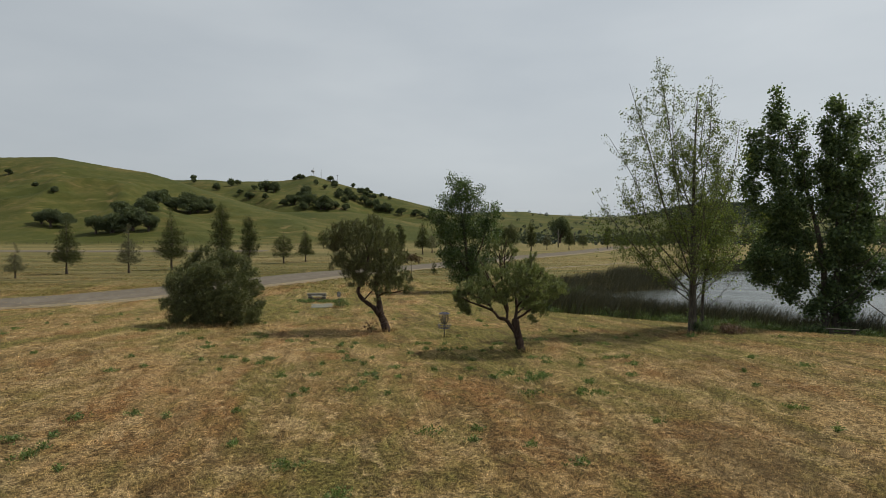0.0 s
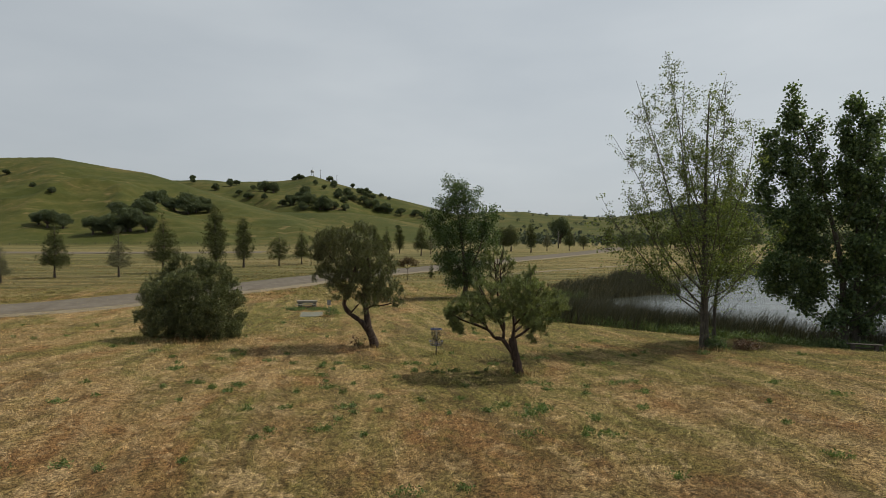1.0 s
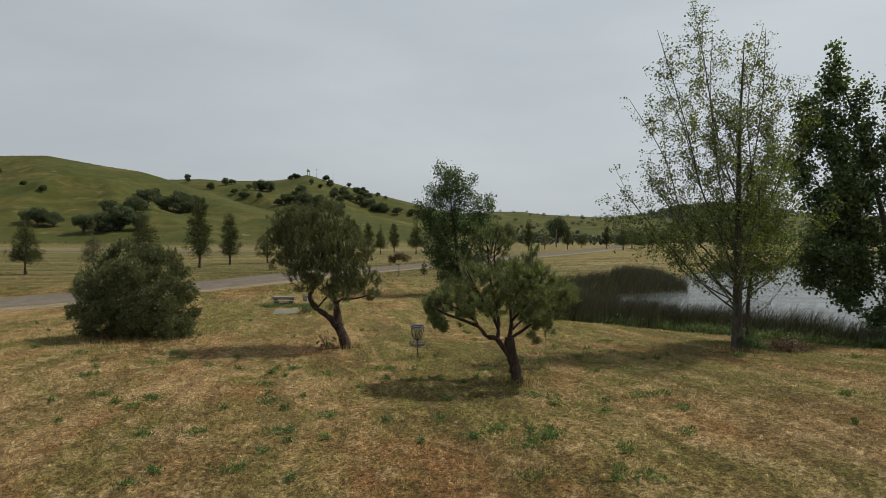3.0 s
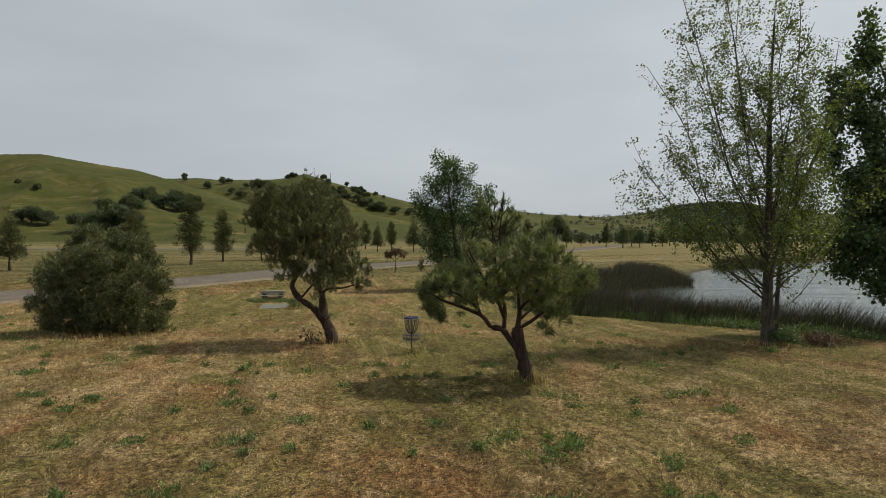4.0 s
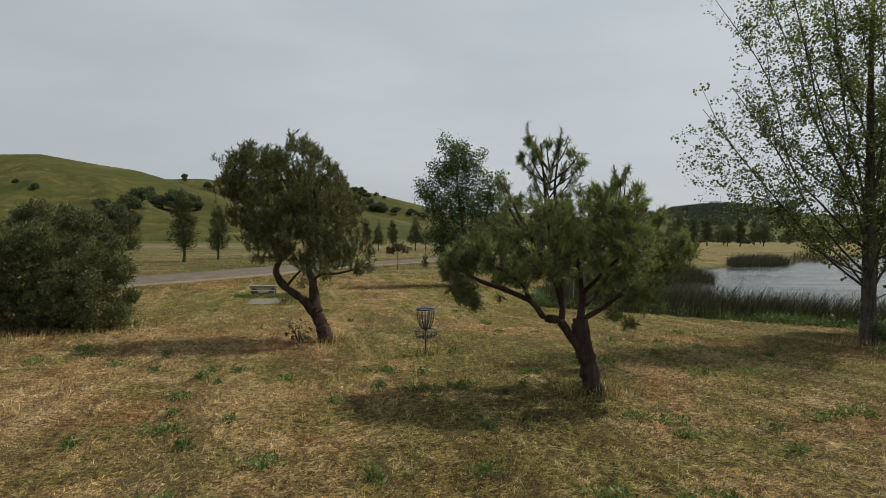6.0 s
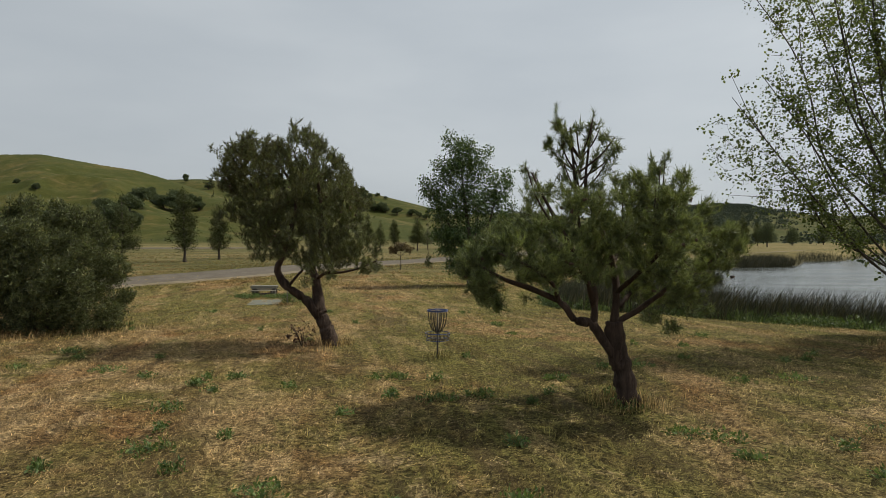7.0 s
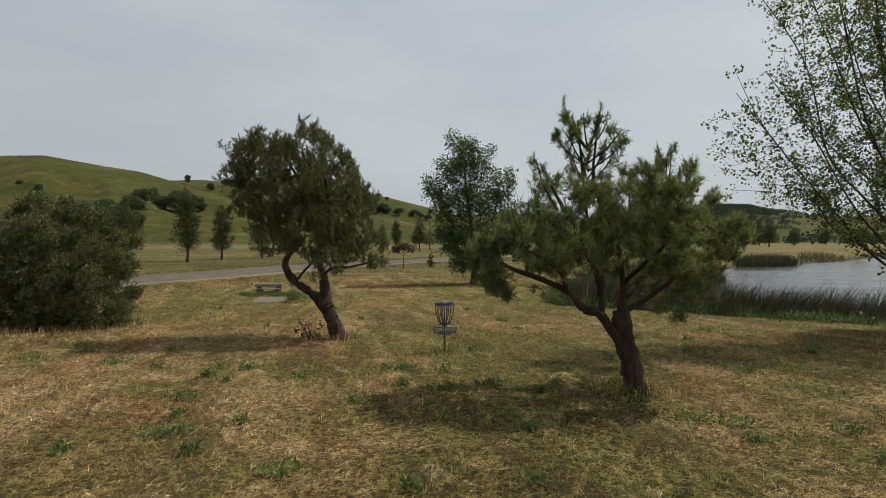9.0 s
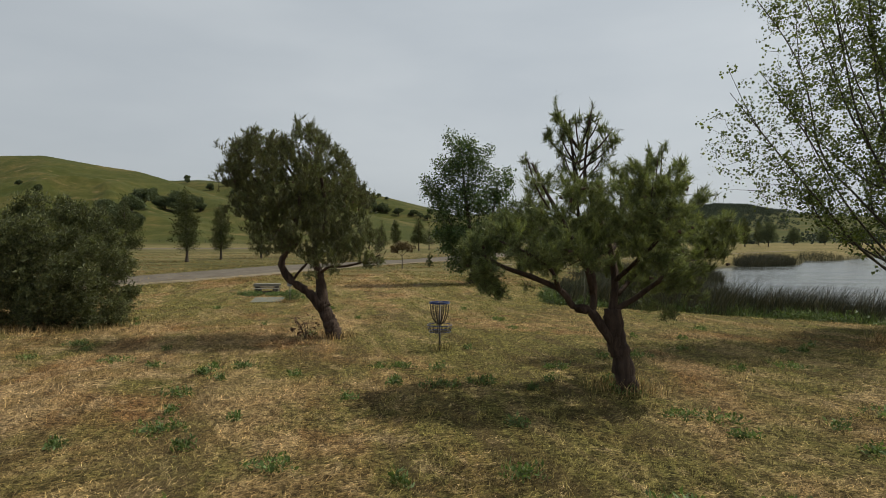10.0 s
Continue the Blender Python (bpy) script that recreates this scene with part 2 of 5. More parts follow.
M_GROUND, M_GRASS, M_ROAD, M_GRAVEL, M_WATER = ground_material(), grass_material(), asphalt_material(), gravel_material(), water_material()
M_PINE = leaf_material("pine_needles", (0.075, 0.086, 0.042), (0.15, 0.185, 0.078), (0.28, 0.315, 0.14), 0.38, 0.45)
M_PINE_OLD = leaf_material("old_pine_needles", (0.07, 0.062, 0.034), (0.105, 0.122, 0.056), (0.21, 0.232, 0.105), 0.32, 0.5)
M_PINE_BARK = bark_material("pine_bark", (0.02, 0.014, 0.011), (0.1, 0.067, 0.05), 6.0)
M_CONE = bark_material("pine_cone", (0.05, 0.035, 0.025), (0.15, 0.1, 0.07), 30)
M_POPLAR = leaf_material("young_poplar_leaves", (0.062, 0.086, 0.026), (0.128, 0.165, 0.048), (0.23, 0.27, 0.085), 0.42)
M_POPLAR_BARK = bark_material("grey_poplar_bark", (0.03, 0.026, 0.02), (0.12, 0.105, 0.083))
M_DARKLEAF = leaf_material("dark_poplar_leaves", (0.042, 0.07, 0.03), (0.086, 0.13, 0.054), (0.17, 0.225, 0.095), 0.36)
M_COTTON = leaf_material("cottonwood_leaves", (0.036, 0.064, 0.022), (0.074, 0.118, 0.038), (0.15, 0.205, 0.075), 0.34, 0.4, 0.4)
M_SHRUB = leaf_material("greygreen_shrub_leaves", (0.056, 0.066, 0.034), (0.115, 0.13, 0.062), (0.24, 0.25, 0.12), 0.28, 0.55, 0.25)
M_ROWLEAF = leaf_material("park_tree_leaves", (0.04, 0.048, 0.022), (0.068, 0.076, 0.034), (0.105, 0.112, 0.052), 0.3, 0.8, 0.08)
M_ROWPALE = leaf_material("thin_park_tree_leaves", (0.065, 0.066, 0.036), (0.1, 0.1, 0.052), (0.15, 0.145, 0.08), 0.3)
M_BRONZE = leaf_material("bronze_sapling_leaves", (0.07, 0.05, 0.028), (0.12, 0.085, 0.045), (0.18, 0.13, 0.07), 0.3)
# oak green lifted and blued, so distance haze is part of the colour
M_HAZED_OAK = leaf_material("hazed_oak_leaves", (0.062, 0.08, 0.05), (0.1, 0.12, 0.072), (0.15, 0.168, 0.1), 0.3, 0.75, 0.1)
# bluish, paler leaf colour with the haze over the far hills painted in
M_HAZED_WOOD = leaf_material("hazed_wood_leaves", (0.045, 0.058, 0.052), (0.062, 0.076, 0.068), (0.09, 0.105, 0.092), 0.2, 0.8, 0.05)
M_BARK = bark_material("dark_bark", (0.035, 0.028, 0.022), (0.12, 0.095, 0.075), 14)
M_REED = leaf_material("reed_blades", (0.026, 0.028, 0.018), (0.05, 0.05, 0.032), (0.12, 0.105, 0.07), 0.2)
M_RUSH = leaf_material("green_bank_growth", (0.035, 0.058, 0.02), (0.07, 0.105, 0.036), (0.14, 0.165, 0.07), 0.3)
M_BANK = leaf_material("bank_weed_leaves", (0.05, 0.08, 0.03), (0.09, 0.13, 0.05), (0.17, 0.2, 0.095), 0.35)
M_WEED = leaf_material("weed_leaves", (0.07, 0.108, 0.036), (0.115, 0.17, 0.06), (0.18, 0.235, 0.095), 0.38)
M_STEEL = painted("galvanised_pole", (0.12, 0.115, 0.11), 0.6, 0.3, 0.5, (0.09, 0.06, 0.04))
M_BLUE = painted("blue_paint", (0.02, 0.042, 0.15), 0.4, 0.0, 0.2)
M_CHAIN = painted("chain_steel", (0.045, 0.037, 0.03), 0.9, 0.0, 0.5, (0.03, 0.022, 0.016))
M_WOOD = weathered("bleached_planks", (0.11, 0.105, 0.085), (0.25, 0.235, 0.19))
M_DARKWOOD = weathered("dark_old_wood", (0.035, 0.03, 0.026), (0.11, 0.095, 0.08))
M_CONCRETE = weathered("pale_concrete", (0.09, 0.092, 0.07), (0.16, 0.158, 0.125), (1, 1, 1))
M_SIGN = painted("grey_sign_board", (0.16, 0.16, 0.17), 0.5, 0.0, 0.3)
M_DRY = leaf_material("dead_twigs", (0.08, 0.045, 0.03), (0.15, 0.085, 0.055), (0.22, 0.14, 0.09), 0.15)
M_WHITE = painted("white_tank_paint", (0.36, 0.36, 0.35), 0.6, 0.0, 0.2)

# ---- the lie of the land ----
POND = [(13, 55), (17.5, 50.6), (21, 46.5), (25.5, 41.5), (30, 38.5), (40, 31), (62, 14), (120, 20), (215, 110), (215, 262),
        (188, 257), (116, 181), (101, 175), (80, 144), (62, 135), (52, 124), (41, 104), (34, 86), (28, 82), (22, 77.5), (18, 68)]
WATER = -2.0
# height of the open ground against distance ahead
FALL = [(-60, .2), (8, .25), (18, .25), (22, .15), (26, .04), (31, -.2), (36, -.36), (41, -.52), (46, -.7), (51, -.87), (60, -.9), (80, -.8), (100, -.48), (130, -.4), (160, 0), (200, .7), (320, 2.2), (700, 3.6), (5000, 6)]
# crest lines seen over the plain: side slope x / y, and height per metre of distance
CREST_NEAR = [(-1.1, .135), (-.77, .148), (-.67, .149), (-.57, .131), (-.51, .122), (-.464, .1085), (-.385, .083), (-.33, .066), (-.26, .049), (-.18, .029), (-.1, .012), (-.02, 0)]
CREST_SPUR = [(-.45, .02), (-.33, .045), (-.28, .054), (-.22, .053), (-.16, .0535), (-.12, .0485), (-.06, .037), (.006, .024), (.055, .012), (.1, 0)]
CREST_TOWER = [(-.6, .09), (-.52, .1075), (-.464, .1075), (-.405, .1085), (-.376, .1055), (-.327, .1055), (-.278, .1065), (-.249, .1105), (-.226, .1165), (-.2, .1075), (-.16, .096), (-.121, .086), (-.082, .0763), (-.023, .0615), (.016, .051), (.055, .037), (.11, .015), (.15, 0)]
CREST_FAR = [(-.1, .04), (.094, .0525), (.143, .0525), (.172, .048), (.211, .046), (.29, .0425), (.368, .051), (.407, .0585), (.476, .0655), (.534, .0635), (.564, .057), (.652, .049), (.767, .046), (.945, .043), (1.3, .036)]


def step01(a, b, v):
    k = np.clip((v - a) / (b - a), 0, 1)
    return k * k * (3 - 2 * k)


def waves(x, y, seed, size):
    """Smooth uneven ground between -1 and 1, from a few sines."""
    r = np.random.RandomState(seed)
    out = 0
    for k in range(5):
        a, p, f = r.rand() * 6.283, r.rand() * 6.283, (1 + k * 0.7) / size * 6.283
        out = out + np.sin((x * np.cos(a) + y * np.sin(a)) * f + p + 1.3 * np.sin((x * np.sin(a) - y * np.cos(a)) * f * 0.6 + p)) / (1 + k)
    return out / 2.2


def pond_far(x, y):
    """Metres from the pond's rim, negative on the water."""
    x, y = np.asarray(x, float), np.asarray(y, float)
    best, inside = np.full(x.shape, 1e9), np.zeros(x.shape, bool)
    for (ax, ay), (bx, by) in zip(POND, POND[1:] + POND[:1]):
        k = np.clip(((x - ax) * (bx - ax) + (y - ay) * (by - ay)) / ((bx - ax) ** 2 + (by - ay) ** 2), 0, 1)
        best = np.minimum(best, np.hypot(x - ax - k * (bx - ax), y - ay - k * (by - ay)))
        cross = (ay > y) != (by > y)
        inside ^= cross & (x < ax + (y - ay) / (by - ay + 1e-12) * (bx - ax))
    return np.where(inside, -best, best)


def ridge(u, y, crest, foot, top, fall):
    us, hs = zip(*crest)
    h = np.interp(u, us, hs) * top
    k = (y - foot) / (top - foot)
    up = np.clip(k, 0, 1)
    up = 0.55 * up + 0.45 * up * up * (3 - 2 * up)
    return h * np.where(k < 1, up * np.clip(y, 1, None) / top * 0.35 + up * 0.65, np.clip(1 - (y - top) / fall, 0, 1))


def ground_z(x, y):
    x, y = np.asarray(x, float), np.asarray(y, float)
    r = np.hypot(x, y)
    ahead = np.maximum(y, 0.85 * r * step01(60, 140, r))
    z = np.interp(ahead, *zip(*FALL)) + 0.035 * waves(x, y, 3, 9) * np.exp(-r / 120)
    d = pond_far(x, y)
    bank = step01(0, 10, d) * (1 - 0.35 * step01(60, 90, y)) + 0.35 * step01(60, 90, y) * step01(0, 3, d)
    z = z * bank + (WATER + 0.1) * (1 - bank) - np.clip(-d * 0.3, 0, 1.2)
    u = x / np.clip(y, 1, None)
    front = step01(120, 300, y)
    knoll = 1 + 0.10 * waves(x, y, 5, 260) + 0.05 * waves(x, y, 8, 90)
    low = 1 + 0.42 * (0.5 - 1.6 * np.abs(waves(x + 0.5 * y, y * 0.55, 11, 300))) + 0.09 * (0.5 - np.abs(waves(x, y, 13, 75))) + 0.05 * (0.5 - np.abs(waves(x, y, 14, 38)))
    a = ridge(u, y, CREST_NEAR, 325 + 60 * step01(-.5, 0, u), 620 - 120 * step01(-.5, -.1, u), 500)
    a = a * (1 + (low - 1) * (1 - step01(0.75, 0.98, y / (620 - 120 * step01(-.5, -.1, u)))))
    b = ridge(u, y, CREST_SPUR, 420, 640, 260)
    c = ridge(u, y, CREST_TOWER, 520, 950, 700)
    c = c * (1 + 0.6 * (low - 1) * (1 - step01(0.8, 0.98, y / 950)))
    e = ridge(u, y, CREST_FAR, 800, 1900, 1800)
    e = e * (1 + 0.5 * (knoll - 1) * (1 - step01(0.85, 0.98, y / 1900)))
    return z + front * np.maximum.reduce([a, b, c, e])
# ---- end of the land ----


# ---- mesh helpers ----
def mesh_of(name, verts, faces, material, smooth=False):
    me = bpy.data.meshes.new(name)
    if isinstance(faces, np.ndarray):
        n, k = faces.shape
        me.vertices.add(len(verts))
        me.vertices.foreach_set("co", np.ascontiguousarray(verts, np.float32).ravel())
        me.loops.add(n * k)
        me.loops.foreach_set("vertex_index", np.ascontiguousarray(faces, np.int32).ravel())
        me.polygons.add(n)
        me.polygons.foreach_set("loop_start", np.arange(0, n * k, k, dtype=np.int32))
        me.update(calc_edges=True)
    else:
        me.from_pydata(np.asarray(verts, float).tolist(), [], faces)
    if smooth:
        me.polygons.foreach_set("use_smooth", [True] * len(me.polygons))
    me.materials.append(material)
    me.update()
    return me


def part(name, bm, material, parent, label=""):
    """One mesh object under a thing, from a bmesh, a mesh or (verts, faces)."""
    if isinstance(bm, tuple):
        me = mesh_of(name, bm[0], bm[1], material, len(bm) > 2)
    elif isinstance(bm, bmesh.types.BMesh):
        me = bpy.data.meshes.new(name)
        bm.to_mesh(me)
        bm.free()
        me.materials.append(material)
    else:
        me = bm
    ob = new(name, me)
    ob.parent = parent
    return tagged(ob, label)


def thing(name, x, y, z=None, turn=0.0, label="", category="", group="", kind="", size=1.0):
    ob = new(name)
    ob.empty_display_size = 0.3
    ob.matrix_basis = pose(x, y, float(ground_z(x, y)) if z is None else z, 0, 0, turn) @ Matrix.Scale(size, 4)
    return tagged(ob, label, category, group, kind)


def tube(points, radii, sides=6, cap=True):
    p, r = np.asarray(points, float), np.asarray(radii, float)
    t = np.gradient(p, axis=0)
    t /= np.linalg.norm(t, axis=1)[:, None] + 1e-9
    ref = np.where(np.abs(t[:, :1]) < 0.8, [[1.0, 0, 0]], [[0, 1.0, 0]])
    a = np.cross(t, ref)
    a /= np.linalg.norm(a, axis=1)[:, None] + 1e-9
    b = np.cross(t, a)
    ang = np.arange(sides) / sides * 2 * np.pi
    v = (p[:, None] + r[:, None, None] * (np.cos(ang)[None, :, None] * a[:, None] + np.sin(ang)[None, :, None] * b[:, None])).reshape(-1, 3)
    f = [(i * sides + j, i * sides + (j + 1) % sides, (i + 1) * sides + (j + 1) % sides, (i + 1) * sides + j) for i in range(len(p) - 1) for j in range(sides)]
    if cap:
        f += [tuple(range(sides))[::-1], tuple((len(p) - 1) * sides + j for j in range(sides))]
    return v, f


class Pile:
    """Gathers verts and faces of many small pieces into one mesh."""

    def __init__(self):
        self.v, self.f, self.n = [], [], 0

    def add(self, v, f):
        self.v.append(np.asarray(v, float))
        self.f += [tuple(i + self.n for i in face) for face in f]
        self.n += len(v)

    def get(self):
        return (np.concatenate(self.v) if self.v else np.zeros((0, 3))), self.f, True


def box(x0, y0, z0, x1, y1, z1, bevel=0.006):
    bm = bmesh.new()
    bmesh.ops.create_cube(bm, size=1.0)
    bmesh.ops.transform(bm, matrix=Matrix.Translation(((x0 + x1) / 2, (y0 + y1) / 2, (z0 + z1) / 2)) @ Matrix.Diagonal((x1 - x0, y1 - y0, z1 - z0, 1)), verts=bm.verts)
    if bevel:
        bmesh.ops.bevel(bm, geom=bm.edges[:], offset=bevel, segments=1, affect="EDGES")
    return bm


def smooth_path(points, n):
    """A rounded line through some points."""
    p = np.asarray(points, float)
    k = np.linspace(0, len(p) - 1, n)
    q = np.r_[[2 * p[0] - p[1]], p, [2 * p[-1] - p[-2]]]
    i = np.minimum(k.astype(int), len(p) - 2)
    u = (k - i)[:, None]
    a, b, c, d = q[i], q[i + 1], q[i + 2], q[i + 3]
    return 0.5 * (2 * b + (c - a) * u + (2 * a - 5 * b + 4 * c - d) * u**2 + (3 * b - a - 3 * c + d) * u**3)


def unit(v):
    return v / (np.linalg.norm(v, axis=-1, keepdims=True) + 1e-9)


def leaves(centres, ways, per, spread, length, width, rng, droop=0.2, jitter=0.35, three=False, shoot=0.0):
    """Leaves round each centre: a folded diamond of two triangles each, or a single narrow triangle for needles."""
    n = len(centres) * per
    c, w = np.repeat(centres, per, 0), np.repeat(unit(ways), per, 0)
    d = unit(rng.normal(size=(n, 3)) + w * 0.8 + [0, 0, -droop])
    if shoot:
        d = unit(0.62 * rng.normal(size=(n, 3)) + w + [0, 0, -droop])
    base = c + rng.normal(size=(n, 3)) * spread - w * shoot * rng.rand(n, 1)
    long = length * (1 + jitter * rng.normal(size=(n, 1))).clip(0.4, 1.9)
    side = unit(np.cross(d, rng.normal(size=(n, 3)))) * width * 0.5 * long / length
    if three:
        v = np.stack([base - side, base + side, base + d * long], 1).reshape(-1, 3)
        return v, np.arange(3 * n).reshape(-1, 3)
    up = np.cross(d, side) * 0.25
    v = np.stack([base, base + d * long * 0.45 + side + up, base + d * long, base + d * long * 0.45 - side + up], 1).reshape(-1, 3)
    return v, np.arange(4 * n).reshape(-1, 4)


def in_clumps(clumps, count, rng, hollow=0.35, even=0.75):
    """Random places inside a list of (x, y, z, rx, ry, rz) lobes, thinner towards the middle of each."""
    c = np.asarray(clumps, float)
    vol = (c[:, 3] * c[:, 4] * c[:, 5]) ** even
    k = rng.choice(len(c), count, p=vol / vol.sum())
    d = unit(rng.normal(size=(count, 3)))
    r = (hollow + (1 - hollow) * rng.rand(count, 1)) ** 0.7
    return c[k, :3] + d * r * c[k, 3:] * (1 + 0.12 * rng.normal(size=(count, 1)))


def grow(limbs, tips, rng, thick=0.012, thin=0.004, rise=0.35, sides=4):
    """Twigs from the nearest wood to each tip. limbs: (points, first radius, last radius). Returns the wood and each tip's way."""
    nodes = np.concatenate([smooth_path(p, 24) for p, _, _ in limbs])
    order = np.argsort([((nodes - p) ** 2).sum(1).min() for p in tips])
    store = np.zeros((len(nodes) + 4 * len(tips), 3))
    store[: len(nodes)] = nodes
    used, ways = len(nodes), np.zeros_like(tips)
    lines, radii = np.zeros((len(tips), 4, 3)), np.zeros((len(tips), 4))
    for n, i in enumerate(order):
        tip, near = tips[i], store[:used]
        off = near - tip
        cost = np.sqrt(np.einsum("ij,ij->i", off, off)) + rise * (np.maximum(off[:, 2], 0) + 0.1 * np.abs(off[:, 2]))
        start = near[int(np.argmin(cost))]
        far = math.sqrt(((tip - start) ** 2).sum())
        mid = start * 0.5 + tip * 0.5 + rng.normal(size=3) * 0.1 * far
        mid[2] -= 0.06 * far
        line = np.stack([start, start * 0.4 + mid * 0.55 + tip * 0.05, start * 0.05 + mid * 0.55 + tip * 0.4, tip])
        lines[n] = line
        radii[n] = np.linspace(min(thick * 3, thin + thick * far), thin * 0.6, 4)
        store[used : used + 3] = line[1:]
        used += 3
        ways[i] = line[-1] - line[-2]
    # all twigs at once, three-sided
    t = unit(np.gradient(lines, axis=1))
    a = unit(np.cross(t, np.where(np.abs(t[..., :1]) < 0.8, [1.0, 0, 0], [0, 1.0, 0])))
    b = np.cross(t, a)
    ang = np.arange(3) * 2.0944
    v = lines[:, :, None] + radii[..., None, None] * (np.cos(ang)[:, None] * a[:, :, None] + np.sin(ang)[:, None] * b[:, :, None])
    one = np.array([(i * 3 + j, i * 3 + (j + 1) % 3, (i + 1) * 3 + (j + 1) % 3, (i + 1) * 3 + j) for i in range(3) for j in range(3)])
    f = (np.arange(len(lines))[:, None, None] * 12 + one).reshape(-1, 4)
    return (v.reshape(-1, 3), f, True), unit(ways)


def limb_mesh(points, r0, r1, rng, sides=8, n=26, knots=0.09):
    line = smooth_path(points, n)
    rad = np.linspace(1, 0, n) ** 0.8 * (r0 - r1) + r1
    rad = rad * (1 + knots * np.convolve(rng.normal(size=n + 4), np.ones(3) / 3, "same")[2:-2])
    if r0 > 0.12:
        rad = rad * (1 + 0.45 * np.exp(-np.arange(n) / 3.0))
    v, f = tube(line, rad, sides)
    v = v + rng.normal(size=v.shape) * np.repeat(rad, sides)[:, None] * 0.08
    return v, f, True



# ---- ground, road, water ----
def road_far(x, y):
    """Metres from the road's middle."""
    p = smooth_path([(*q, 0) for q in ROAD], 70)[:, :2]
    best = np.full(np.shape(x), 1e9)
    for a in p:
        best = np.minimum(best, np.hypot(x - a[0], y - a[1]))
    return best


def lush_at(x, y):
    """Where the lawn stays greener: round the pines, by the bank and along an old wheel track."""
    k = np.clip(((x + 11) * -0.4 + (y - 53) * -0.92) / 28, 0, 1)
    track = np.hypot(x + 11 + 11.2 * k, y - 53 + 25.8 * k)
    return 0.35 + step01(-6, 3, x) * (0.2 * step01(14, 19, y) + 0.2 * step01(23.5, 26, y)) * (1 - 0.95 * step01(4.5, 9, x) * step01(31, 25, y)) - 0.25 * step01(3, 8, x) * step01(29, 23, y) - 0.12 * step01(20, 14, y) + 0.9 * step01(2.2, 0.6, track) + 0.7 * step01(5, 1.5, np.hypot(x + 12, y - 55) * 0.7) - 0.4 * step01(-2, -9, x) * step01(40, 30, y)


def build_ground():
    """One sheet from under the camera to beyond the hills, fine ahead and coarse behind."""
    ahead = np.radians(np.arange(-52, 52.01, 0.38))
    back = np.radians(np.r_[np.arange(-180, -52, 8), np.arange(58, 180, 8)])
    az = np.sort(np.r_[ahead, back])
    rr = np.r_[np.geomspace(2, 100, 150), np.geomspace(102, 300, 60), np.geomspace(305, 1100, 150), np.geomspace(1120, 4500, 60)]
    x, y = np.sin(az)[None] * rr[:, None], np.cos(az)[None] * rr[:, None]
    z = ground_z(x, y)
    n, m = x.shape
    verts = np.r_[np.stack([x, y, z], -1).reshape(-1, 3), [[0, 0, float(ground_z(0, 0))]]]
    i, j = np.meshgrid(np.arange(n - 1), np.arange(m), indexing="ij")
    k = (j + 1) % m
    quads = np.stack([i * m + j, (i + 1) * m + j, (i + 1) * m + k, i * m + k], -1).reshape(-1, 4)
    fan = [(n * m, a, (a + 1) % m) for a in range(m)]
    me = mesh_of("ground", verts, quads.tolist() + fan, M_GROUND, True)
    gx, gy, gz = verts.T
    r = np.hypot(gx, gy)
    flat = 0.0092 * np.clip(r - 85, 0, 250)
    side = gx / np.clip(gy, 1, None)
    covers = {
        "plain": step01(70, 105, r + 4 * waves(gx, gy, 21, 15)),
        "hill": step01(300, 345, gy + 8 * waves(gx, gy, 22, 30)) * step01(0.2, 2.5, gz - flat - 0.3 + step01(.1, -.3, gx / np.clip(gy, 1, None))),
        "strawy": np.maximum(step01(0.05, 0.3, side) * step01(100, 140, gy), 0.85 * step01(222, 240, gy + 9 * waves(gx, gy, 24, 60)) * step01(296, 270, gy + 9 * waves(gx, gy, 25, 80))),
        "verge": step01(3.2, 0.8, np.abs(road_far(gx, gy) - 7.2)) * step01(250, 120, gy),
        "lush": np.clip(lush_at(gx, gy), 0, 1),
        "wet": step01(2.0, 0.2, pond_far(gx, gy)),
        "brown_patch": step01(1.0, 0.35, np.hypot((gx + 2.3) / 3.4, (gy - 67.0 - 0.2 * gx) / 1.5) + 0.25 * waves(gx, gy, 30, 1.5)),
    }
    for name, values in covers.items():
        me.attributes.new(name, "FLOAT", "POINT").data.foreach_set("value", values.astype(np.float32))
    tagged(new("ground", me), "dry mown straw and green grass plain with rolling hills", "ground", kind="structure")


ROAD = [(-86, -6), (-66, 24), (-43, 52.3), (-36.8, 59.5), (-31.3, 70), (-25.6, 82.7), (-20, 95.5), (-10.5, 113), (1.5, 134), (16, 163), (32, 187), (58, 232), (100, 320)]


def ribbon(name, line, half, lift, material, label, category, side=0.0, uneven=0.0):
    """A strip that lies on the ground along a line, with a thin edge."""
    p = smooth_path([(*q, 0) for q in line], 160)[:, :2]
    t = unit(np.gradient(p, axis=0))
    nrm = np.stack([-t[:, 1], t[:, 0]], 1)
    rows = []
    for k, s in enumerate((-1, -0.98, -0.5, 0, 0.5, 0.98, 1)):
        w = half * s + side + (uneven * waves(p[:, 0], p[:, 1] + 50 * s, 40, 6) if abs(s) > 0.9 else 0)
        q = p + nrm * np.asarray(w)[..., None] if np.ndim(w) else p + nrm * w
        z = ground_z(q[:, 0], q[:, 1]) + (lift if abs(s) < 0.99 else -0.03)
        rows.append(np.c_[q, z])
    v = np.stack(rows, 1).reshape(-1, 3)
    m = len(rows)
    f = [(i * m + j, i * m + j + 1, (i + 1) * m + j + 1, (i + 1) * m + j) for i in range(len(p) - 1) for j in range(m - 1)]
    return tagged(new(name, mesh_of(name, v, f, material, True)), label, category, kind="structure")


